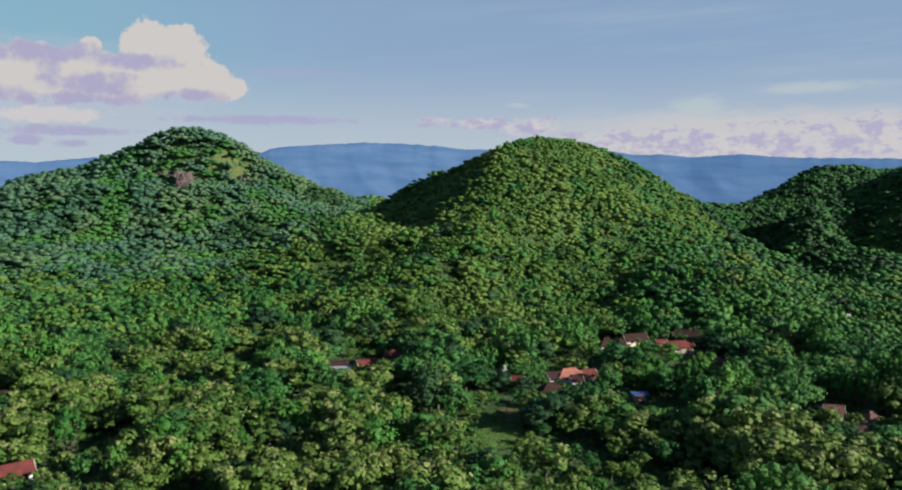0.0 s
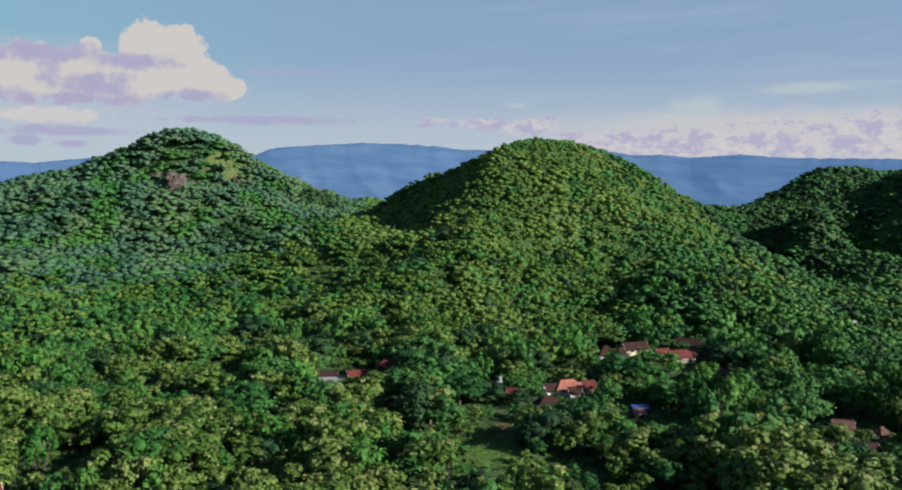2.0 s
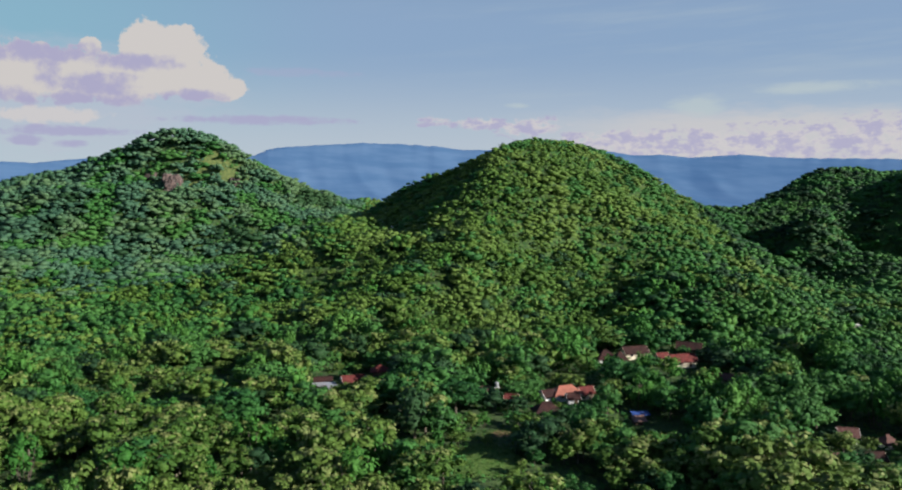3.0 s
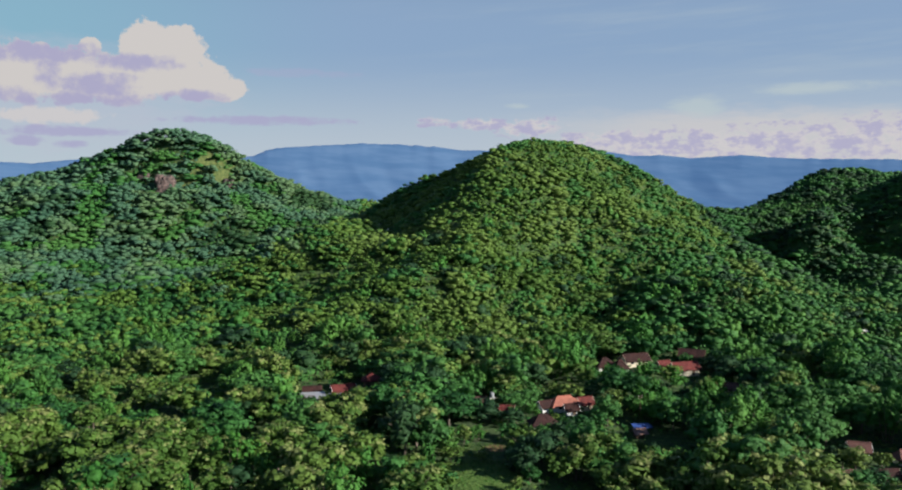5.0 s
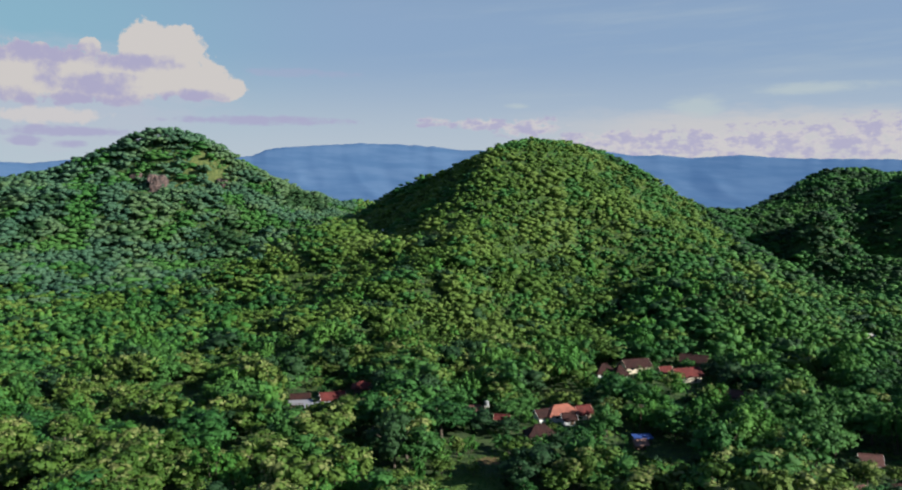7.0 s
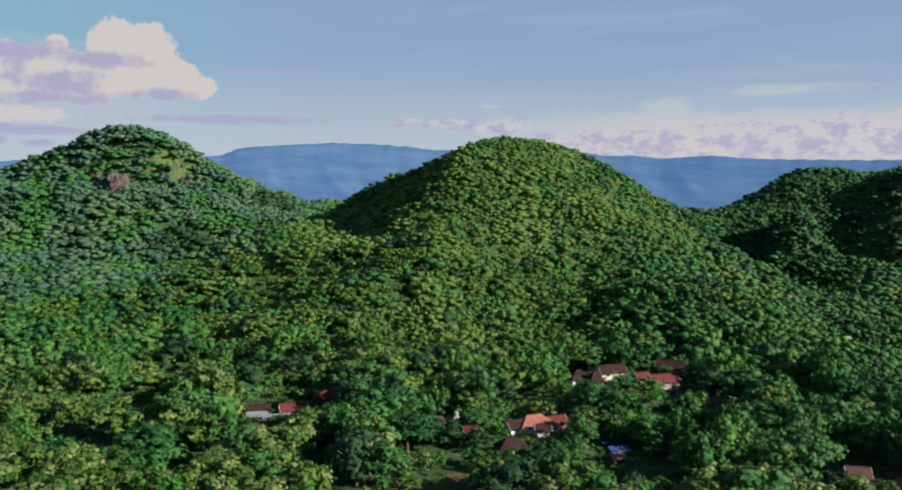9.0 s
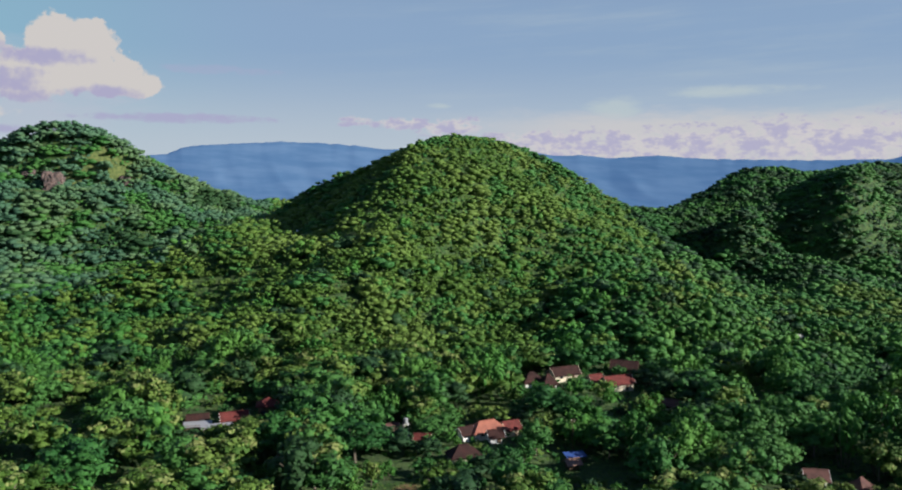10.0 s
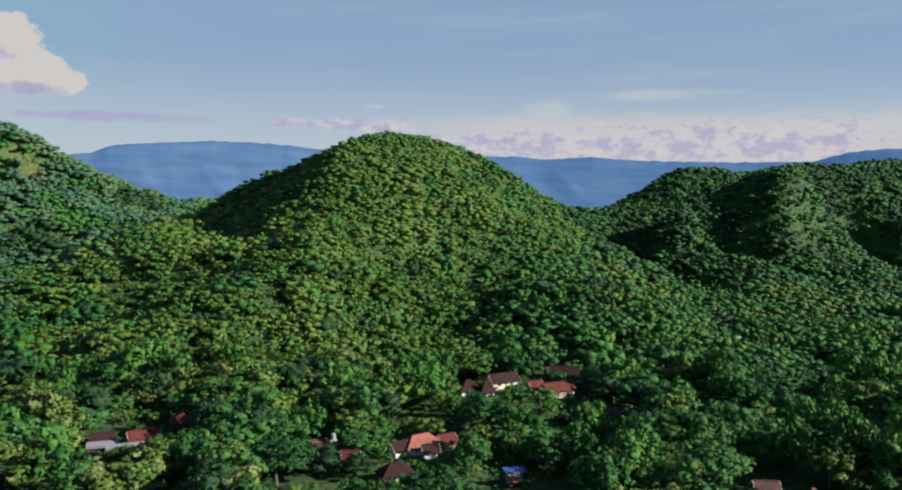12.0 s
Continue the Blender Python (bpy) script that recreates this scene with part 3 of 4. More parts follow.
def water_tank(x, y):
    root = new("water_tank")
    root.matrix_world = pose(x, y, float(ground_z(x, y)), 0, 0, 12)
    for dx in (-0.6, 0.6):
        for dy in (-0.6, 0.6):
            bm = bmesh.new()
            rod_mesh(bm, dx, dy, -0.5, 3.4, 0.07, 0.07, 6)
            part("leg", bm, CONCRETE, root)
    bm = bmesh.new()
    box(bm, -0.8, -0.8, 3.4, 0.8, 0.8, 3.55)
    part("platform", bm, CONCRETE, root)
    bm = bmesh.new()
    rod_mesh(bm, 0, 0, 3.55, 4.9, 0.62, 0.62, 14)
    tank = part("tank", bm, TANK_GREY, root)
    bm = bmesh.new()
    rod_mesh(bm, 0, 0, 4.9, 5.1, 0.62, 0.25, 14)
    part("lid", bm, TANK_GREY, tank)
    return tagged(root, "grey weathered water tank raised on four posts", "water tank")


def marker(x, y):
    root = new("white_pillar")
    root.matrix_world = pose(x, y, float(ground_z(x, y)), 0, 0, 0)
    bm = bmesh.new()
    rod_mesh(bm, 0, 0, -0.5, 4.6, 0.7, 0.5, 10)
    part("shaft", bm, WHITE, root)
    bm = bmesh.new()
    rod_mesh(bm, 0, 0, 4.6, 5.2, 0.7, 0.2, 10)
    part("cap", bm, WHITE, root)
    return tagged(root, "small white pillar standing in hillside forest", "pillar")


utility_pole(56.5, 244.0)
water_tank(17.0, 259.0)
marker(-31.2, 498.1)


def rock_material():
    m, nt, p = fresh("pinkish rock")
    pos = place(nt)
    streaks = nt.nodes.new("ShaderNodeVectorMath")
    streaks.operation = "MULTIPLY"
    nt.links.new(pos, streaks.inputs[0])
    streaks.inputs[1].default_value = (0.9, 0.9, 0.2)
    n = noise_tex(nt, streaks.outputs[0], 0.6, 5, 0.6)
    nt.links.new(blend(nt, ramp(nt, n, 0.35, 0.65), (0.045, 0.038, 0.037), (0.155, 0.105, 0.092)), p.inputs["Base Color"])
    p.inputs["Roughness"].default_value = 0.95
    bumped(nt, p, noise_tex(nt, pos, 1.5, 5, 0.65), 0.9, 0.5)
    return m


ROCK = rock_material()


def rock_outcrop(x, y, z, size, seed, label):
    """A weathered cliff of broken, leaning slabs standing out of the slope."""
    rng = np.random.default_rng(seed)
    root = new("rock_outcrop")
    root.matrix_world = pose(x, y, z, 0, 0, rng.uniform(-12, 12))
    tagged(root, label, "rock")
    for k in range(16):
        bm = bmesh.new()
        bmesh.ops.create_icosphere(bm, subdivisions=3, radius=1.0)
        up = rng.uniform(-0.95, 0.7)
        at = Vector((rng.uniform(-1.0, 1.0) * size * (1.05 - 0.3 * up), 0.5 * up * size + rng.uniform(-0.12, 0.12) * size, up * size))
        dims = Vector((rng.uniform(0.36, 0.7), rng.uniform(0.35, 0.55), rng.uniform(0.3, 0.6))) * size
        for v in bm.verts:
            n = noise.fractal(v.co * 2.2 + at, 0.8, 2.2, 5)
            v.co = Vector([math.copysign(abs(c) ** 0.6, c) for c in v.co]) * 0.85
            v.co = Vector((v.co.x * dims.x, v.co.y * dims.y + 0.4 * v.co.z * dims.z, v.co.z * dims.z)) * (1 + 0.3 * n) + at
        part("rock_block", bm, ROCK, root)
    return root


rock_outcrop(-201.5, 622, 59.0, 7.6, 1, "pinkish bare rock cliff on the wooded hill")
rock_outcrop(-222, 638, 66.5, 3.2, 2, "small weathered rock face beside bushes")
rock_outcrop(-159, 636, 60.5, 3.6, 3, "low brownish rock ledge in hill grass")

# open grass: x, y, half-widths, turn in degrees
CLEARINGS = [(10.5, 203, 6, 7.5, -10), (16, 222, 5, 3, -15), (12, 240, 9, 0.4, -32), (60, 231, 6, 4, 0), (38, 284, 7, 3, 0), (-37, 266, 5, 2, 8), (-199, 600, 11, 20, 0)]

# dark hollows in the canopy, ringed by tall trees: x, y, radius
HOLLOWS = [(-25, 332, 6.9), (-31, 310, 4.9), (-32, 244, 6.4), (-11, 229, 6.6), (-44, 232, 6.1), (-61, 255, 6.5), (-69, 211, 5.2), (-79, 327, 6.6), (-150, 378, 7.6), (-24, 206, 6.7), (97, 332, 8.1), (55, 340, 5.4), (117, 289, 11.1), (67, 271, 7.2), (68, 230, 6.9), (3, 248, 4.8), (-131, 415, 8.1), (96, 273, 5.6), (42, 228, 4.4), (86, 355, 6.2), (108, 226, 8.0), (122, 240, 8.0)]


# ---- trees ----
ICO = ((-0.526, 0.851, 0), (0.526, 0.851, 0), (-0.526, -0.851, 0), (0.526, -0.851, 0), (0, -0.526, 0.851), (0, 0.526, 0.851),
       (0, -0.526, -0.851), (0, 0.526, -0.851), (0.851, 0, -0.526), (0.851, 0, 0.526), (-0.851, 0, -0.526), (-0.851, 0, 0.526))
ICO_F = ((0, 11, 5), (0, 5, 1), (0, 1, 7), (0, 7, 10), (0, 10, 11), (1, 5, 9), (5, 11, 4), (11, 10, 2), (10, 7, 6), (7, 1, 8),
         (3, 9, 4), (3, 4, 2), (3, 2, 6), (3, 6, 8), (3, 8, 9), (4, 9, 5), (2, 4, 11), (6, 2, 10), (8, 6, 7), (9, 8, 1))
BALL = np.array(ICO)

# kind: crown half-width, crown depth, height of crown centre, leaf-spray size, share of lobes in flower
KINDS = {
    "teak_tree": (3.0, 2.9, 4.3, 0.62, 0.36),
    "broadleaf_tree": (3.2, 2.8, 4.2, 0.58, 0.0),
    "mango_tree": (3.6, 3.0, 3.9, 0.52, 0.0),
    "bamboo_clump": (2.8, 3.9, 4.6, 0.62, 0.0),
    "acacia_tree": (3.2, 2.2, 5.4, 0.60, 0.0),
}
NAMES = list(KINDS)


def crown_arrays(kind, lobes, sprays, rng, solid=0.74):
    """Vertices, triangles, quads and which quads are pale, of one crown: a dome of leafy lobes with loose sprays on them."""
    rx, rz, zc, size, pale = KINDS[kind]
    verts, tris, quads, tips = [], [], [], []
    shape, faces = BALL, ICO_F
    squash = np.array([1, 1, 1.3 if kind == "bamboo_clump" else 0.7])
    solid = solid - 0.16 if kind == "bamboo_clump" else solid
    fat = (9.0 / lobes) ** 0.33
    centres = [(np.array([0, 0, zc - 0.15 * rz]), rx * 0.55, False)]
    for k in range(lobes):
        up = 1.0 - 1.7 * (k + 0.5) / lobes + rng.uniform(-0.12, 0.12)
        ang = 2.4 * k + rng.uniform(-0.45, 0.45)
        out = math.sqrt(max(0.03, 1 - min(1.0, abs(up)) ** 2)) * rng.uniform(0.62, 0.84)
        r = rx * rng.choice([0.22, 0.30, 0.38, 0.47]) * rng.uniform(0.9, 1.12) * fat
        c = np.array([out * rx * math.cos(ang), out * rx * math.sin(ang), zc + up * rz * 0.70 + rng.uniform(-0.3, 0.3)])
        centres.append((c, r, rng.random() < pale))
    for c, r, flower in centres:
        n0 = len(verts)
        wob = solid + rng.uniform(-0.26, 0.26, len(shape))
        verts.extend(c + shape * wob[:, None] * r * squash * rng.uniform(0.85, 1.2, 3))
        tris.extend([tuple(n0 + i for i in f) for f in faces if sum(shape[i][2] for i in f) > -1.5])
        for _ in range(int(sprays * min(2.0, max(0.45, (r / (0.36 * rx * fat)) ** 2)))):
            d = rng.normal(size=3)
            d[2] += 0.5
            d /= np.linalg.norm(d)
            p = c + d * r * squash * rng.uniform(0.78, 1.22)
            if any(np.linalg.norm((p - o) / squash) < q * 0.75 for o, q, _f in centres if o is not c):
                continue
            nrm = d + rng.normal(size=3) * 0.36 + np.array([0, 0, 0.3])
            nrm /= np.linalg.norm(nrm)
            side = np.cross(nrm, rng.normal(size=3))
            side /= np.linalg.norm(side)
            other = np.cross(nrm, side)
            s = size * rng.uniform(0.5, 1.2) * 0.5 * fat * (0.82 if sprays > 30 else 1.0 if sprays > 15 else 1.25)
            long = 1.3
            if kind == "bamboo_clump":
                side, long = side * 0.6 + np.array([0, 0, 0.5]), 1.7
            n0 = len(verts)
            verts.extend([p + side * s * long, p + other * s, p - side * s * long + d * s * 0.3, p - other * s])
            quads.append((n0, n0 + 1, n0 + 2, n0 + 3))
            tips.append(flower and d[2] > 0.1 and c[2] > zc - 0.2 and rng.random() < 0.8)
    return np.array(verts), np.array(tris), np.array(quads), np.array(tips, bool)


def crown_mesh(name, arrays, slot):
    v, t, q, tips = arrays
    me = bpy.data.meshes.new(name)
    me.from_pydata(v.tolist(), [], t.tolist() + q.tolist())
    me.materials.append(LEAF[slot])
    me.materials.append(LEAF[5])
    me.polygons.foreach_set("material_index", np.concatenate([np.zeros(len(t), int), tips.astype(int)]))
    me.polygons.foreach_set("use_smooth", np.concatenate([np.ones(len(t), bool), np.zeros(len(q), bool)]))
    return me


def stem_meshes(kind, rng):
    """A tapered trunk with a fork of limbs, or bamboo culms."""
    rx, rz, zc, size, pale = KINDS[kind]
    bm = bmesh.new()

    def rod(a, b, ra, rb, sides=6):
        a, b = Vector(a), Vector(b)
        q = (b - a).to_track_quat("Z", "Y")
        rings = [[bm.verts.new(p + q @ Vector((r * math.cos(6.2832 * k / sides), r * math.sin(6.2832 * k / sides), 0))) for k in range(sides)] for p, r in ((a, ra), (b, rb))]
        for k in range(sides):
            bm.faces.new((rings[0][k], rings[0][(k + 1) % sides], rings[1][(k + 1) % sides], rings[1][k]))

    def stem(name):
        me = bpy.data.meshes.new(name)
        bm.to_mesh(me)
        bm.clear()
        me.materials.append(BARK)
        return name, me

    stems = []
    if kind == "bamboo_clump":
        for k in range(7):
            a = k * 2.4
            rod((0.5 * math.cos(a), 0.5 * math.sin(a), -0.4), (1.9 * math.cos(a), 1.9 * math.sin(a), zc + 1.6), 0.07, 0.03, 5)
            stems.append(stem("culm"))
    else:
        top = zc - 1.0
        rod((0, 0, -0.5), (0.1, 0.05, top), 0.17, 0.11, 7)
        for k in range(5):
            a = k * 1.257 + rng.uniform(-0.3, 0.3)
            rod((0.1, 0.05, top - rng.uniform(0, 0.9)), (rx * 0.55 * math.cos(a), rx * 0.55 * math.sin(a), zc + rng.uniform(-0.2, 1.2)), 0.11, 0.04, 5)
        stems.append(stem("trunk"))
    bm.free()
    return stems


def inside_clearing(x, y, grow=0.0):
    bad = np.zeros(len(x), bool)
    for cx, cy, a, b, turn in CLEARINGS:
        c, s = math.cos(radians(turn)), math.sin(radians(turn))
        dx, dy = x - cx, y - cy
        bad |= ((c * dx + s * dy) / (a + grow)) ** 2 + ((c * dy - s * dx) / (b + grow)) ** 2 < 1
    return bad


def head_room(x, y):
    """How tall a tree may stand before a building or a clearing without hiding it from over the valley."""
    cap = np.full(len(x), 99.0)
    for bx, by, r, h in BUILT:
        away = np.hypot(bx, by)
        ux, uy = bx / away, by / away
        ahead = (bx - x) * ux + (by - y) * uy
        across = np.abs((bx - x) * uy - (by - y) * ux)
        near = across < r + (4.2 if h < 1.5 else 3.0 if h <= 3.0 else 1.8)
        room = h + 0.27 * np.maximum(ahead - r, 0)
        cap = np.where(near & (ahead > -r - 1.5), np.minimum(cap, np.where(ahead < r + 0.4, 0, room)), cap)
    sx, sy = math.sin(radians(SUN_AZ)), math.cos(radians(SUN_AZ))
    for bx, by, r, h in BUILT:
        along = (x - bx) * sx + (y - by) * sy
        aside = np.abs((x - bx) * sy - (y - by) * sx)
        lit = (along > 0) & (along < 13) & (aside < r) & (h <= 3.0)
        cap = np.where(lit, np.minimum(cap, 2.2 + 0.36 * np.maximum(along - r, 0)), cap)
    for bx, by, a, b, turn in CLEARINGS[:2]:
        along = (x - bx) * sx + (y - by) * sy
        aside = np.abs((x - bx) * sy - (y - by) * sx)
        lit = (along > 0) & (along < 21) & (aside < b)
        cap = np.where(lit, np.minimum(cap, 0.8 + 0.40 * np.maximum(along - 0.5 * a, 0)), cap)
    for bx, by, a, b, turn in CLEARINGS[:5]:
        away = np.hypot(bx, by)
        ux, uy = bx / away, by / away
        ahead = (bx - x) * ux + (by - y) * uy
        across = np.abs((bx - x) * uy - (by - y) * ux)
        near = (across < a + 1.0) & (ahead > 0)
        cap = np.where(near, np.minimum(cap, 1.5 + 0.27 * np.maximum(ahead - b, 0)), cap)
    return cap


def plant(x0, x1, y0, y1, step, seed, keep):
    """Jittered tree places over a stretch of the plan."""
    rng = np.random.default_rng(seed)
    gx, gy = np.meshgrid(np.arange(x0, x1, step), np.arange(y0, y1, step * 0.9))
    x = (gx + (np.arange(gx.shape[0]) % 2)[:, None] * step / 2).ravel()
    y = gy.ravel()
    x, y = x + rng.uniform(-0.42, 0.42, len(x)) * step, y + rng.uniform(-0.42, 0.42, len(x)) * step
    ok = keep(x, y) & ~inside_clearing(x, y, 2.2)
    return x[ok], y[ok], rng


def in_wedge(x, y, grow=0.0):
    """The valley and hillsides ahead of the flight."""
    b = np.degrees(np.arctan2(x, y))
    return (b > -33 - grow) & (b < 37 + grow)


def kind_of(x, y, rng):
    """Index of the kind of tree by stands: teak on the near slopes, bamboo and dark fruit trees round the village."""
    n = len(x)
    stand = np.array([noise.noise(Vector((a / 30, b / 30, 0))) for a, b in zip(x, y)])
    damp = np.array([noise.noise(Vector((a / 17, b / 17, 9.1))) for a, b in zip(x, y)])
    r = rng.random(n)
    k = np.where(r < 0.52, 0, np.where(r < 0.87, 1, np.where(r < 0.93, 2, 3)))
    k = np.where((stand > 0.12) & (r < 0.85), 0, k)
    k = np.where((stand < -0.25) & (r < 0.7), 1, k)
    k = np.where((damp > 0.31) & (r > 0.25), 3, k)
    k = np.where((damp < -0.42) & (r > 0.3), 2, k)
    k = np.where((y < np.where(x < -20, 224, 208)) & (r < np.where(x < -10, 0.82, np.where(x < 50, 0.66, 0.5))) & (damp > -0.4), 0, k)
    k = np.where((np.hypot(x, y) > 330) & (k == 0) & (r > np.where(x < 40, 0.7, 0.4)), 1, k)
    east = np.clip((x - 20) / 60, 0, 1) * np.clip((y - 205) / 20, 0, 1)
    k = np.where((k == 0) & (rng.random(n) < 0.8 * east), np.where(damp > 0.08, 3, np.where(stand < -0.3, 2, 1)), k)
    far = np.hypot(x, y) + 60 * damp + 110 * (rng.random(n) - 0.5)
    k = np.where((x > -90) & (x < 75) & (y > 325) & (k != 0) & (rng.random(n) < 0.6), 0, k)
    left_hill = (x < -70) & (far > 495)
    k = np.where((x < -70) & (y > 330) & (k > 1) & (rng.random(n) < 0.7), 1, k)
    hill = (far > 450) | left_hill
    village = np.exp(-(((x - 30) / 55) ** 2) - ((y - 235) / 42) ** 2) * np.clip((y - 205) / 15, 0, 1)
    k = np.where((k == 0) & (rng.random(n) < 0.6 * village), np.where(damp < -0.25, 2, 1), k)
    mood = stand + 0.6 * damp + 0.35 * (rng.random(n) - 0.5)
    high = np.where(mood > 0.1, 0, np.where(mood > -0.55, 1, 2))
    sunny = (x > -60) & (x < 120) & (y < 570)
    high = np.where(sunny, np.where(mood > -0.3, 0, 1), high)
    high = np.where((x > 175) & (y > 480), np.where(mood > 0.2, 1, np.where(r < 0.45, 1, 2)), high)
    # the left hill's haze is carried by its grey-green leaf colour
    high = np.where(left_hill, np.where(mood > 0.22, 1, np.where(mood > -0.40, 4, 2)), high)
    # dark mango leaves here paint the shaded side of a line of trees
    shaded_row = (((x - 14) * 0.85 - (y - 246) * 0.53) / 13) ** 2 + (((x - 14) * 0.53 + (y - 246) * 0.85) / 4.5) ** 2 < 1
    k = np.where(shaded_row, 2, k)
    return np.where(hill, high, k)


def growth(x, y):
    """Height of the canopy by stands, 0 to 1: neighbours stand about level."""
    level = np.array([0.5 + 1.1 * noise.noise(Vector((a / 17, b / 20, 5.5))) + 0.5 * noise.noise(Vector((a / 52, b / 52, 2.5))) for a, b in zip(x, y)]).clip(0, 1)
    for hx, hy, r in HOLLOWS:
        away = np.hypot(x - hx, y - hy) - r
        level = np.where((away > 0) & (away < 7), np.maximum(level, 0.8), level)
    return level


def gaps(x, y):
    """Openings in the canopy, dark inside."""
    low = np.array([noise.noise(Vector((a / 15, b / 15, 7.7))) for a, b in zip(x, y)]) < np.where(np.hypot(x, y) > 450, -0.45, -0.33)
    for hx, hy, r in HOLLOWS:
        low |= np.hypot((x - hx) / r, (y - hy) / (1.5 * r)) < 1
    return low


LABELS = {
    "teak_tree": "teak tree with olive leaves and pale flower sprays",
    "teak_sapling": "young low teak tree with olive leaves among taller trees",
    "broadleaf_tree": "broad green leafy tree with rounded crown",
    "mango_tree": "dense dark green fruit tree with domed crown",
    "bamboo_clump": "bright green feathery bamboo clump",
    "acacia_tree": "grey-green acacia tree with loose airy crown",
}


def near_trees():
    """The trees that the flight passes nearest, each a thing with trunk and crown."""
    x, y, rng = plant(-150, 165, 148, 242, 6.5, 5, lambda a, b: in_wedge(a, b, 1))
    cap = head_room(x, y)
    kinds = kind_of(x, y, rng)
    level, low = growth(x, y), gaps(x, y)
    pool, sized = {}, []
    for i in range(len(x)):
        name = NAMES[kinds[i]]
        tall = KINDS[name][2] + KINDS[name][1]
        s = 0.52 + 1.0 * level[i] + 0.2 * rng.random() ** 2
        s *= 0.28 if low[i] else 1.0
        rise = rng.uniform(0.82, 1.28)
        s = min(s, cap[i] / (tall * max(rise, 1.0)))
        if s < 0.18:
            continue
        m = pose(x[i], y[i], float(ground_z(x[i], y[i])), 0, 0, rng.uniform(0, 360))
        size = Matrix.Diagonal((s * rng.uniform(1.0, 1.6), s * rng.uniform(1.0, 1.6), s * rise, 1))
        title = "teak_sapling" if name == "teak_tree" and s < 0.86 else name
        variant = (title, int(rng.integers(4)))
        if variant not in pool:
            root = new(title)
            root.matrix_world = m
            tagged(root, LABELS[title], "bamboo" if name == "bamboo_clump" else "tree", "trees of the valley forest")
            for child, me in stem_meshes(name, rng) + [("crown", crown_mesh("crown", crown_arrays(name, 14, 30, rng), kinds[i]))]:
                ob = new(child, me)
                ob.parent = root
            pool[variant] = root
            sized.append((root, m @ size))
        else:
            copy_thing(pool[variant], m @ size)
    for root, m in sized:
        root.matrix_world = m


def forest(name, label, x, y, rng, lobes, sprays, scales, wide=1.0, sink=0.0, solid=0.74):
    """The many further trees of a stretch of forest, joined."""
    kinds = kind_of(x, y, rng)
    level, low = growth(x, y), gaps(x, y)
    cap = head_room(x, y)
    z = ground_z(x, y)
    crowns = [[crown_arrays(k, lobes, sprays, rng, solid) for _ in range(4)] for k in NAMES]
    V, T, Q, MT, MQ, tint, base = [], [], [], [], [], [], 0
    for i in range(len(x)):
        k = kinds[i]
        v, t, q, tips = crowns[k][int(rng.integers(4))]
        s = scales[0] + (scales[1] - scales[0]) * (0.82 * level[i] + 0.18 * rng.random() ** 1.5)
        s *= 1.22 if x[i] < -70 and y[i] > 470 else 1.0
        s *= (0.3 if math.hypot(x[i], y[i]) < 330 else 0.6) if low[i] else 1.0
        s = min(s, cap[i] / (KINDS[NAMES[k]][2] + KINDS[NAMES[k]][1]))
        if s < 0.18:
            continue
        a = rng.uniform(0, 6.283)
        c, n = math.cos(a) * s * wide, math.sin(a) * s * wide
        ex, ey = rng.uniform(0.8, 1.35), rng.uniform(0.8, 1.35)
        w = np.empty_like(v)
        w[:, 0] = c * v[:, 0] * ex - n * v[:, 1] * ey + x[i]
        w[:, 1] = n * v[:, 0] * ex + c * v[:, 1] * ey + y[i]
        w[:, 2] = (v[:, 2] - sink) * s * (rng.uniform(0.76, 1.2) if y[i] < 330 else rng.uniform(0.9, 1.1)) + z[i]
        V.append(w)
        T.append(t + base)
        Q.append(q + base)
        MT.append(np.full(len(t), k))
        MQ.append(np.where(tips & (y[i] < 330), 5, k))
        patch = noise.noise(Vector((x[i] / 26, y[i] / 26, 8.8)))
        tint.append(np.full(len(v), min(1.0, max(0.01, 0.5 + 0.55 * patch + 0.6 * (rng.random() - 0.5)))))
        base += len(v)
    V, T, Q = np.concatenate(V), np.concatenate(T), np.concatenate(Q)
    me = bpy.data.meshes.new(name)
    me.vertices.add(len(V))
    me.vertices.foreach_set("co", V.ravel().astype(np.float32))
    loops = np.concatenate([T.ravel(), Q.ravel()])
    starts = np.concatenate([np.arange(len(T)) * 3, len(T) * 3 + np.arange(len(Q)) * 4])
    me.loops.add(len(loops))
    me.loops.foreach_set("vertex_index", loops.astype(np.int32))
    me.polygons.add(len(starts))
    me.polygons.foreach_set("loop_start", starts.astype(np.int32))
    me.polygons.foreach_set("material_index", np.concatenate(MT + MQ).astype(np.int32))
    me.polygons.foreach_set("use_smooth", np.concatenate([np.ones(len(T), bool), np.zeros(len(Q), bool)]))
    for m in LEAF:
        me.materials.append(m)
    me.attributes.new("tint", "FLOAT", "POINT").data.foreach_set("value", np.concatenate(tint).astype(np.float32))
    me.update(calc_edges=True)
    me.validate()
    return tagged(new(name, me), label, "forest", kind="stuff")


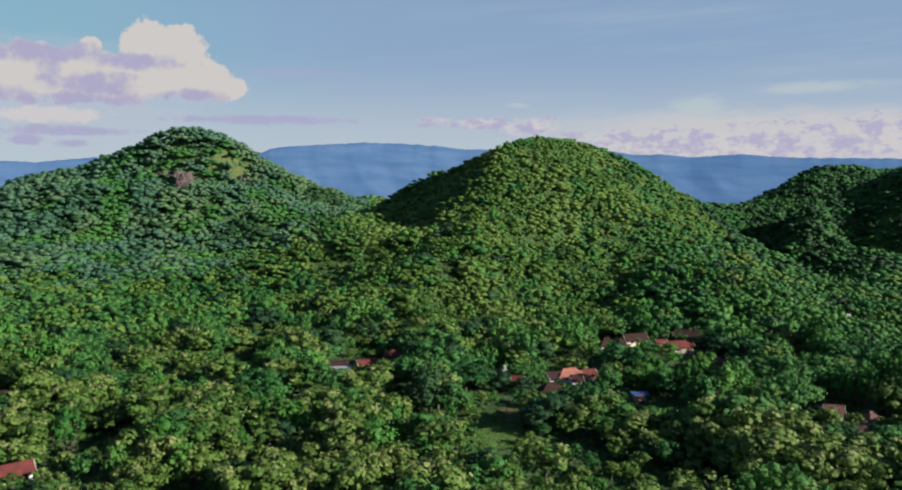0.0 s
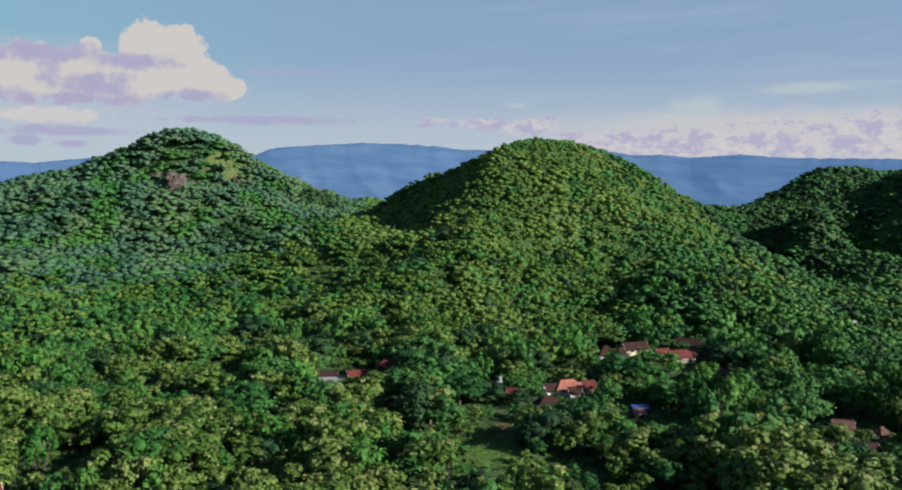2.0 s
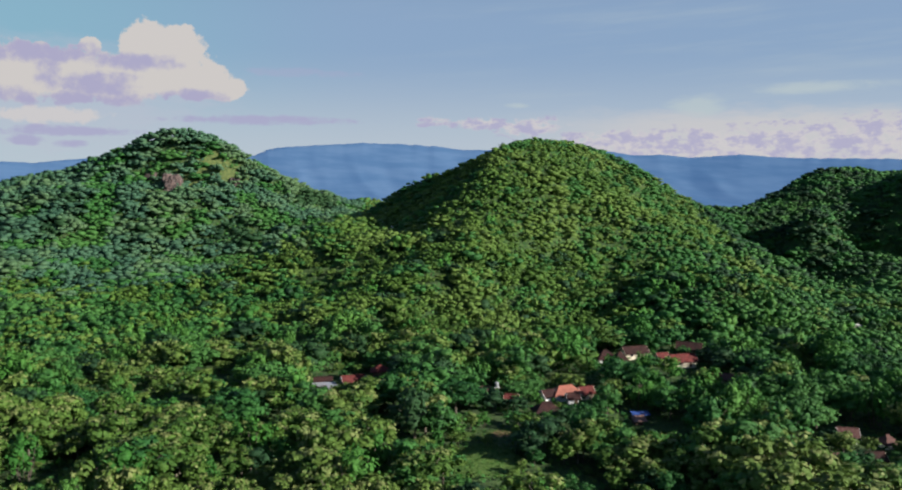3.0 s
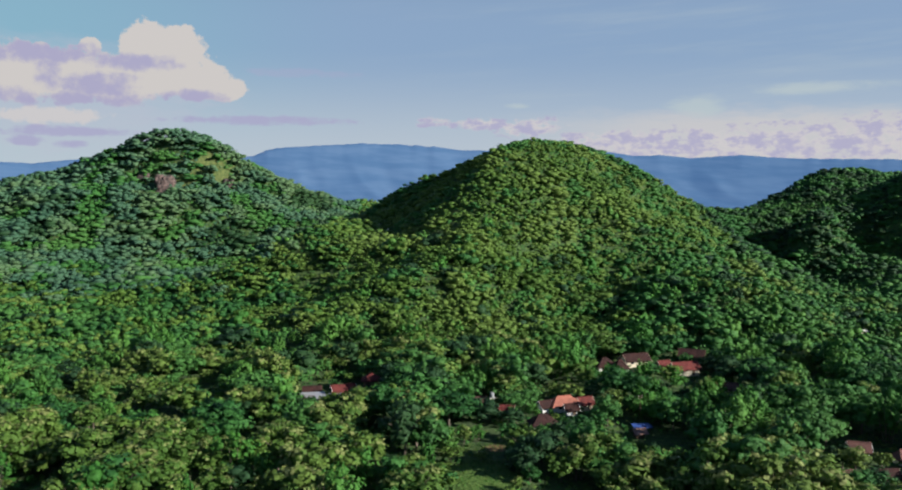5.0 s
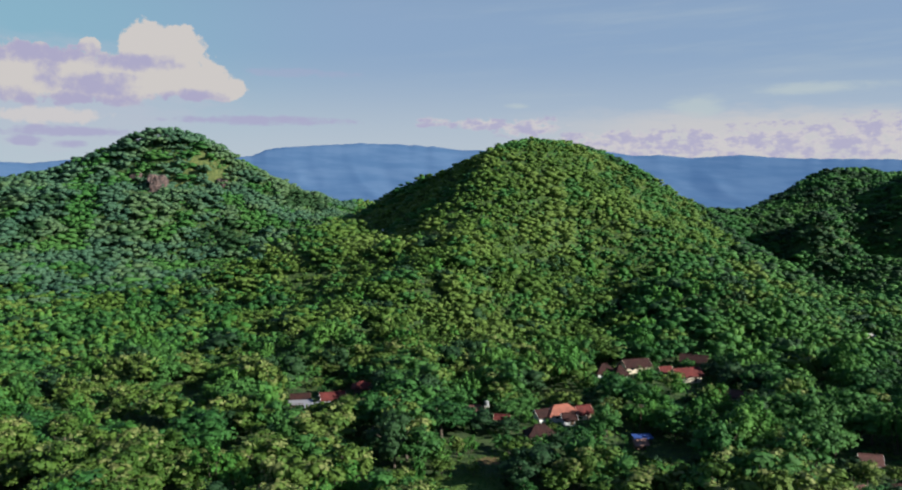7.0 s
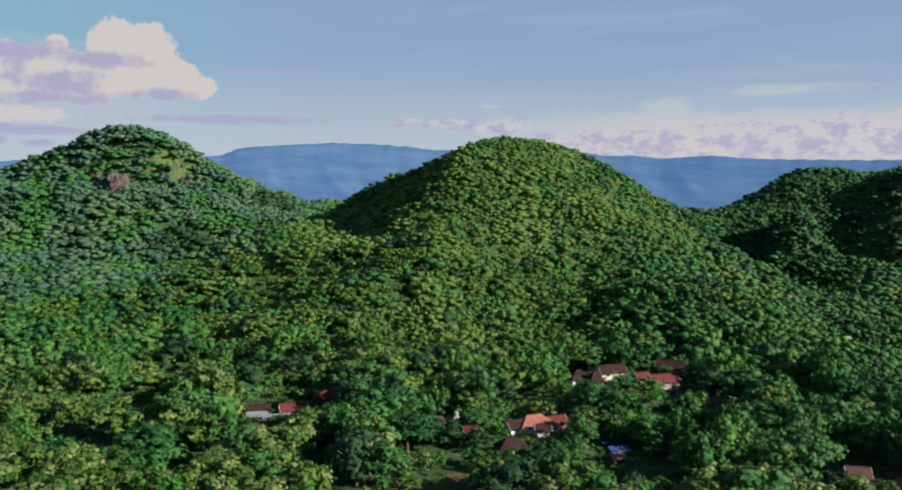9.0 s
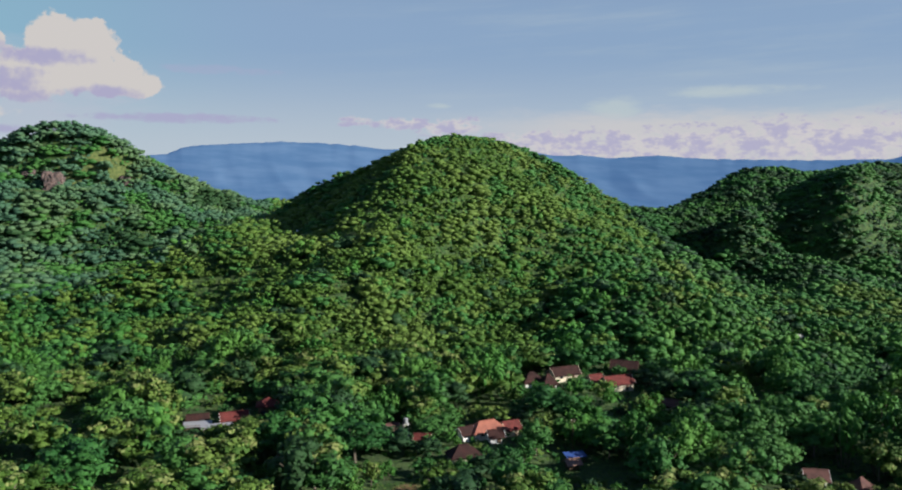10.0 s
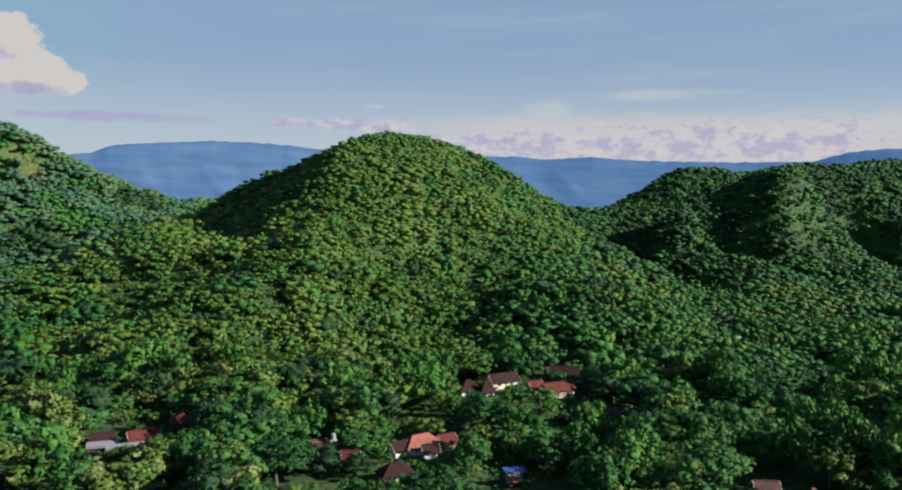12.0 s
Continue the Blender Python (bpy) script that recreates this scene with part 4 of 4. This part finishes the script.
near_trees()
x, y, rng = plant(-190, 200, 236, 330, 5.6, 11, lambda a, b: in_wedge(a, b) & (b >= 242) & (np.hypot(a, b) < 330))
forest("valley_forest", "mixed green teak and bamboo forest in the valley", x, y, rng, 11, 23, (0.5, 1.65), 1.2)
x, y, rng = plant(-330, 360, 200, 480, 5.9, 12, lambda a, b: in_wedge(a, b) & (np.hypot(a, b) >= 330) & (np.hypot(a, b) < 450) & (b >= 242))
forest("slope_forest", "dense green forest on the lower slopes", x, y, rng, 7, 7, (0.75, 1.5), 1.25, 1.5, 0.86)


def summit_grass(x, y):
    """Grass between the bushes high on the rocky hill."""
    bald = np.array([noise.noise(Vector((a / 11, b / 15, 4.4))) for a, b in zip(x, y)])
    return (bald > -0.08) & (np.hypot((x + 176) / 27, (y - 640) / 15) < 1)


def on_hills(a, b):
    """Hillsides that face the valley."""
    r = np.hypot(a, b)
    drop = ground_z(a * 1.01, b * 1.01) - ground_z(a, b)
    return in_wedge(a, b) & (r >= 450) & (r < np.where(a > 250, 860, 745)) & (drop > -4.5)


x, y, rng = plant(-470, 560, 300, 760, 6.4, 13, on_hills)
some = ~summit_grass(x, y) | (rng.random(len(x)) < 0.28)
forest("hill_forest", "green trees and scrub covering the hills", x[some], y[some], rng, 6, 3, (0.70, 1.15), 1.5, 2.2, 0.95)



def leaf_litter(name, label, x, y, rng, size, lift, kinds, lean):
    """Low leafy sprays on the ground between the trees, joined."""
    n = len(x)
    gx = (ground_z(x + 1.5, y) - ground_z(x - 1.5, y)) / 3
    gy = (ground_z(x, y + 1.5) - ground_z(x, y - 1.5)) / 3
    nrm = np.stack([-gx, -gy, np.ones(n)], 1) + rng.normal(size=(n, 3)) * lean
    nrm /= np.linalg.norm(nrm, axis=1)[:, None]
    side = np.cross(nrm, rng.normal(size=(n, 3)))
    side /= np.linalg.norm(side, axis=1)[:, None]
    other = np.cross(nrm, side)
    r = (size * rng.uniform(0.5, 1.3, n))[:, None]
    p = np.stack([x, y, ground_z(x, y) + lift * rng.uniform(0.2, 1.0, n)], 1)
    V = np.stack([p + side * r, p + other * r * 0.7 - nrm * r * 0.2, p - side * r, p - other * r * 0.7 - nrm * r * 0.2], 1).reshape(-1, 3)
    me = bpy.data.meshes.new(name)
    me.vertices.add(4 * n)
    me.vertices.foreach_set("co", V.ravel().astype(np.float32))
    me.loops.add(4 * n)
    me.loops.foreach_set("vertex_index", np.arange(4 * n, dtype=np.int32))
    me.polygons.add(n)
    me.polygons.foreach_set("loop_start", np.arange(n, dtype=np.int32) * 4)
    me.polygons.foreach_set("material_index", kinds.astype(np.int32))
    for m in LEAF:
        me.materials.append(m)
    me.attributes.new("tint", "FLOAT", "POINT").data.foreach_set("value", np.repeat(rng.random(n), 4).astype(np.float32))
    me.update(calc_edges=True)
    return tagged(new(name, me), label, "undergrowth", kind="stuff")


def clear_of_houses(x, y):
    ok = np.ones(len(x), bool)
    for bx, by, r, h in BUILT:
        ok &= np.hypot(x - bx, y - by) > r
    return ok


x, y, rng = plant(-470, 560, 300, 760, 2.1, 31, on_hills)
grassy = summit_grass(x, y)
x, y = x[~grassy], y[~grassy]
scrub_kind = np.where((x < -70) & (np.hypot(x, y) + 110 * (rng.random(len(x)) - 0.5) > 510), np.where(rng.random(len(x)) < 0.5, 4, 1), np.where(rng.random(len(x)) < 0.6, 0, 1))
scrub_kind = np.where(x > 165, rng.choice([1, 2], len(x)), scrub_kind)
leaf_litter("hill_scrub", "low green scrub between the hill trees", x, y, rng, 1.3, 2.2, scrub_kind, 0.35)
x, y, rng = plant(-330, 360, 130, 480, 1.9, 32, lambda a, b: in_wedge(a, b) & (np.hypot(a, b) < 455))
ok = clear_of_houses(x, y)
x, y = x[ok], y[ok]
leaf_litter("valley_scrub", "low shrubs and weeds under the valley trees", x, y, rng, 0.75, 1.2, rng.choice([0, 1, 1, 3], len(x)), 0.5)
rng = np.random.default_rng(33)
gx, gy = [], []
for cx, cy, a, b, turn in CLEARINGS[:5]:
    n = int(a * b * 40)
    u, v = rng.uniform(-1.5, 1.5, n) * a, rng.uniform(-1.5, 1.5, n) * b
    gx.append(cx + u)
    gy.append(cy + v)
gx, gy = np.concatenate(gx), np.concatenate(gy)
ok = clear_of_houses(gx, gy)
leaf_litter("meadow_grass", "short rough grass of the village clearings", gx[ok], gy[ok], rng, 0.22, 0.2, rng.choice([0, 3], int(ok.sum())), 0.5)

# forest below and beside the flight
x, y, rng = plant(-150, 150, -60, 152, 11.0, 15, lambda a, b: b < 150)
forest("outer_forest", "green teak forest below the flight", x, y, rng, 5, 3, (0.8, 1.5), 1.3, 1.2)
x, y, rng = plant(-330, 360, 90, 440, 11.0, 16, lambda a, b: ~in_wedge(a, b) & in_wedge(a, b, 22) & (np.abs(a) > 150))
forest("side_forest", "green teak forest beside the valley", x, y, rng, 4, 2, (0.8, 1.3), 1.35, 1.5)
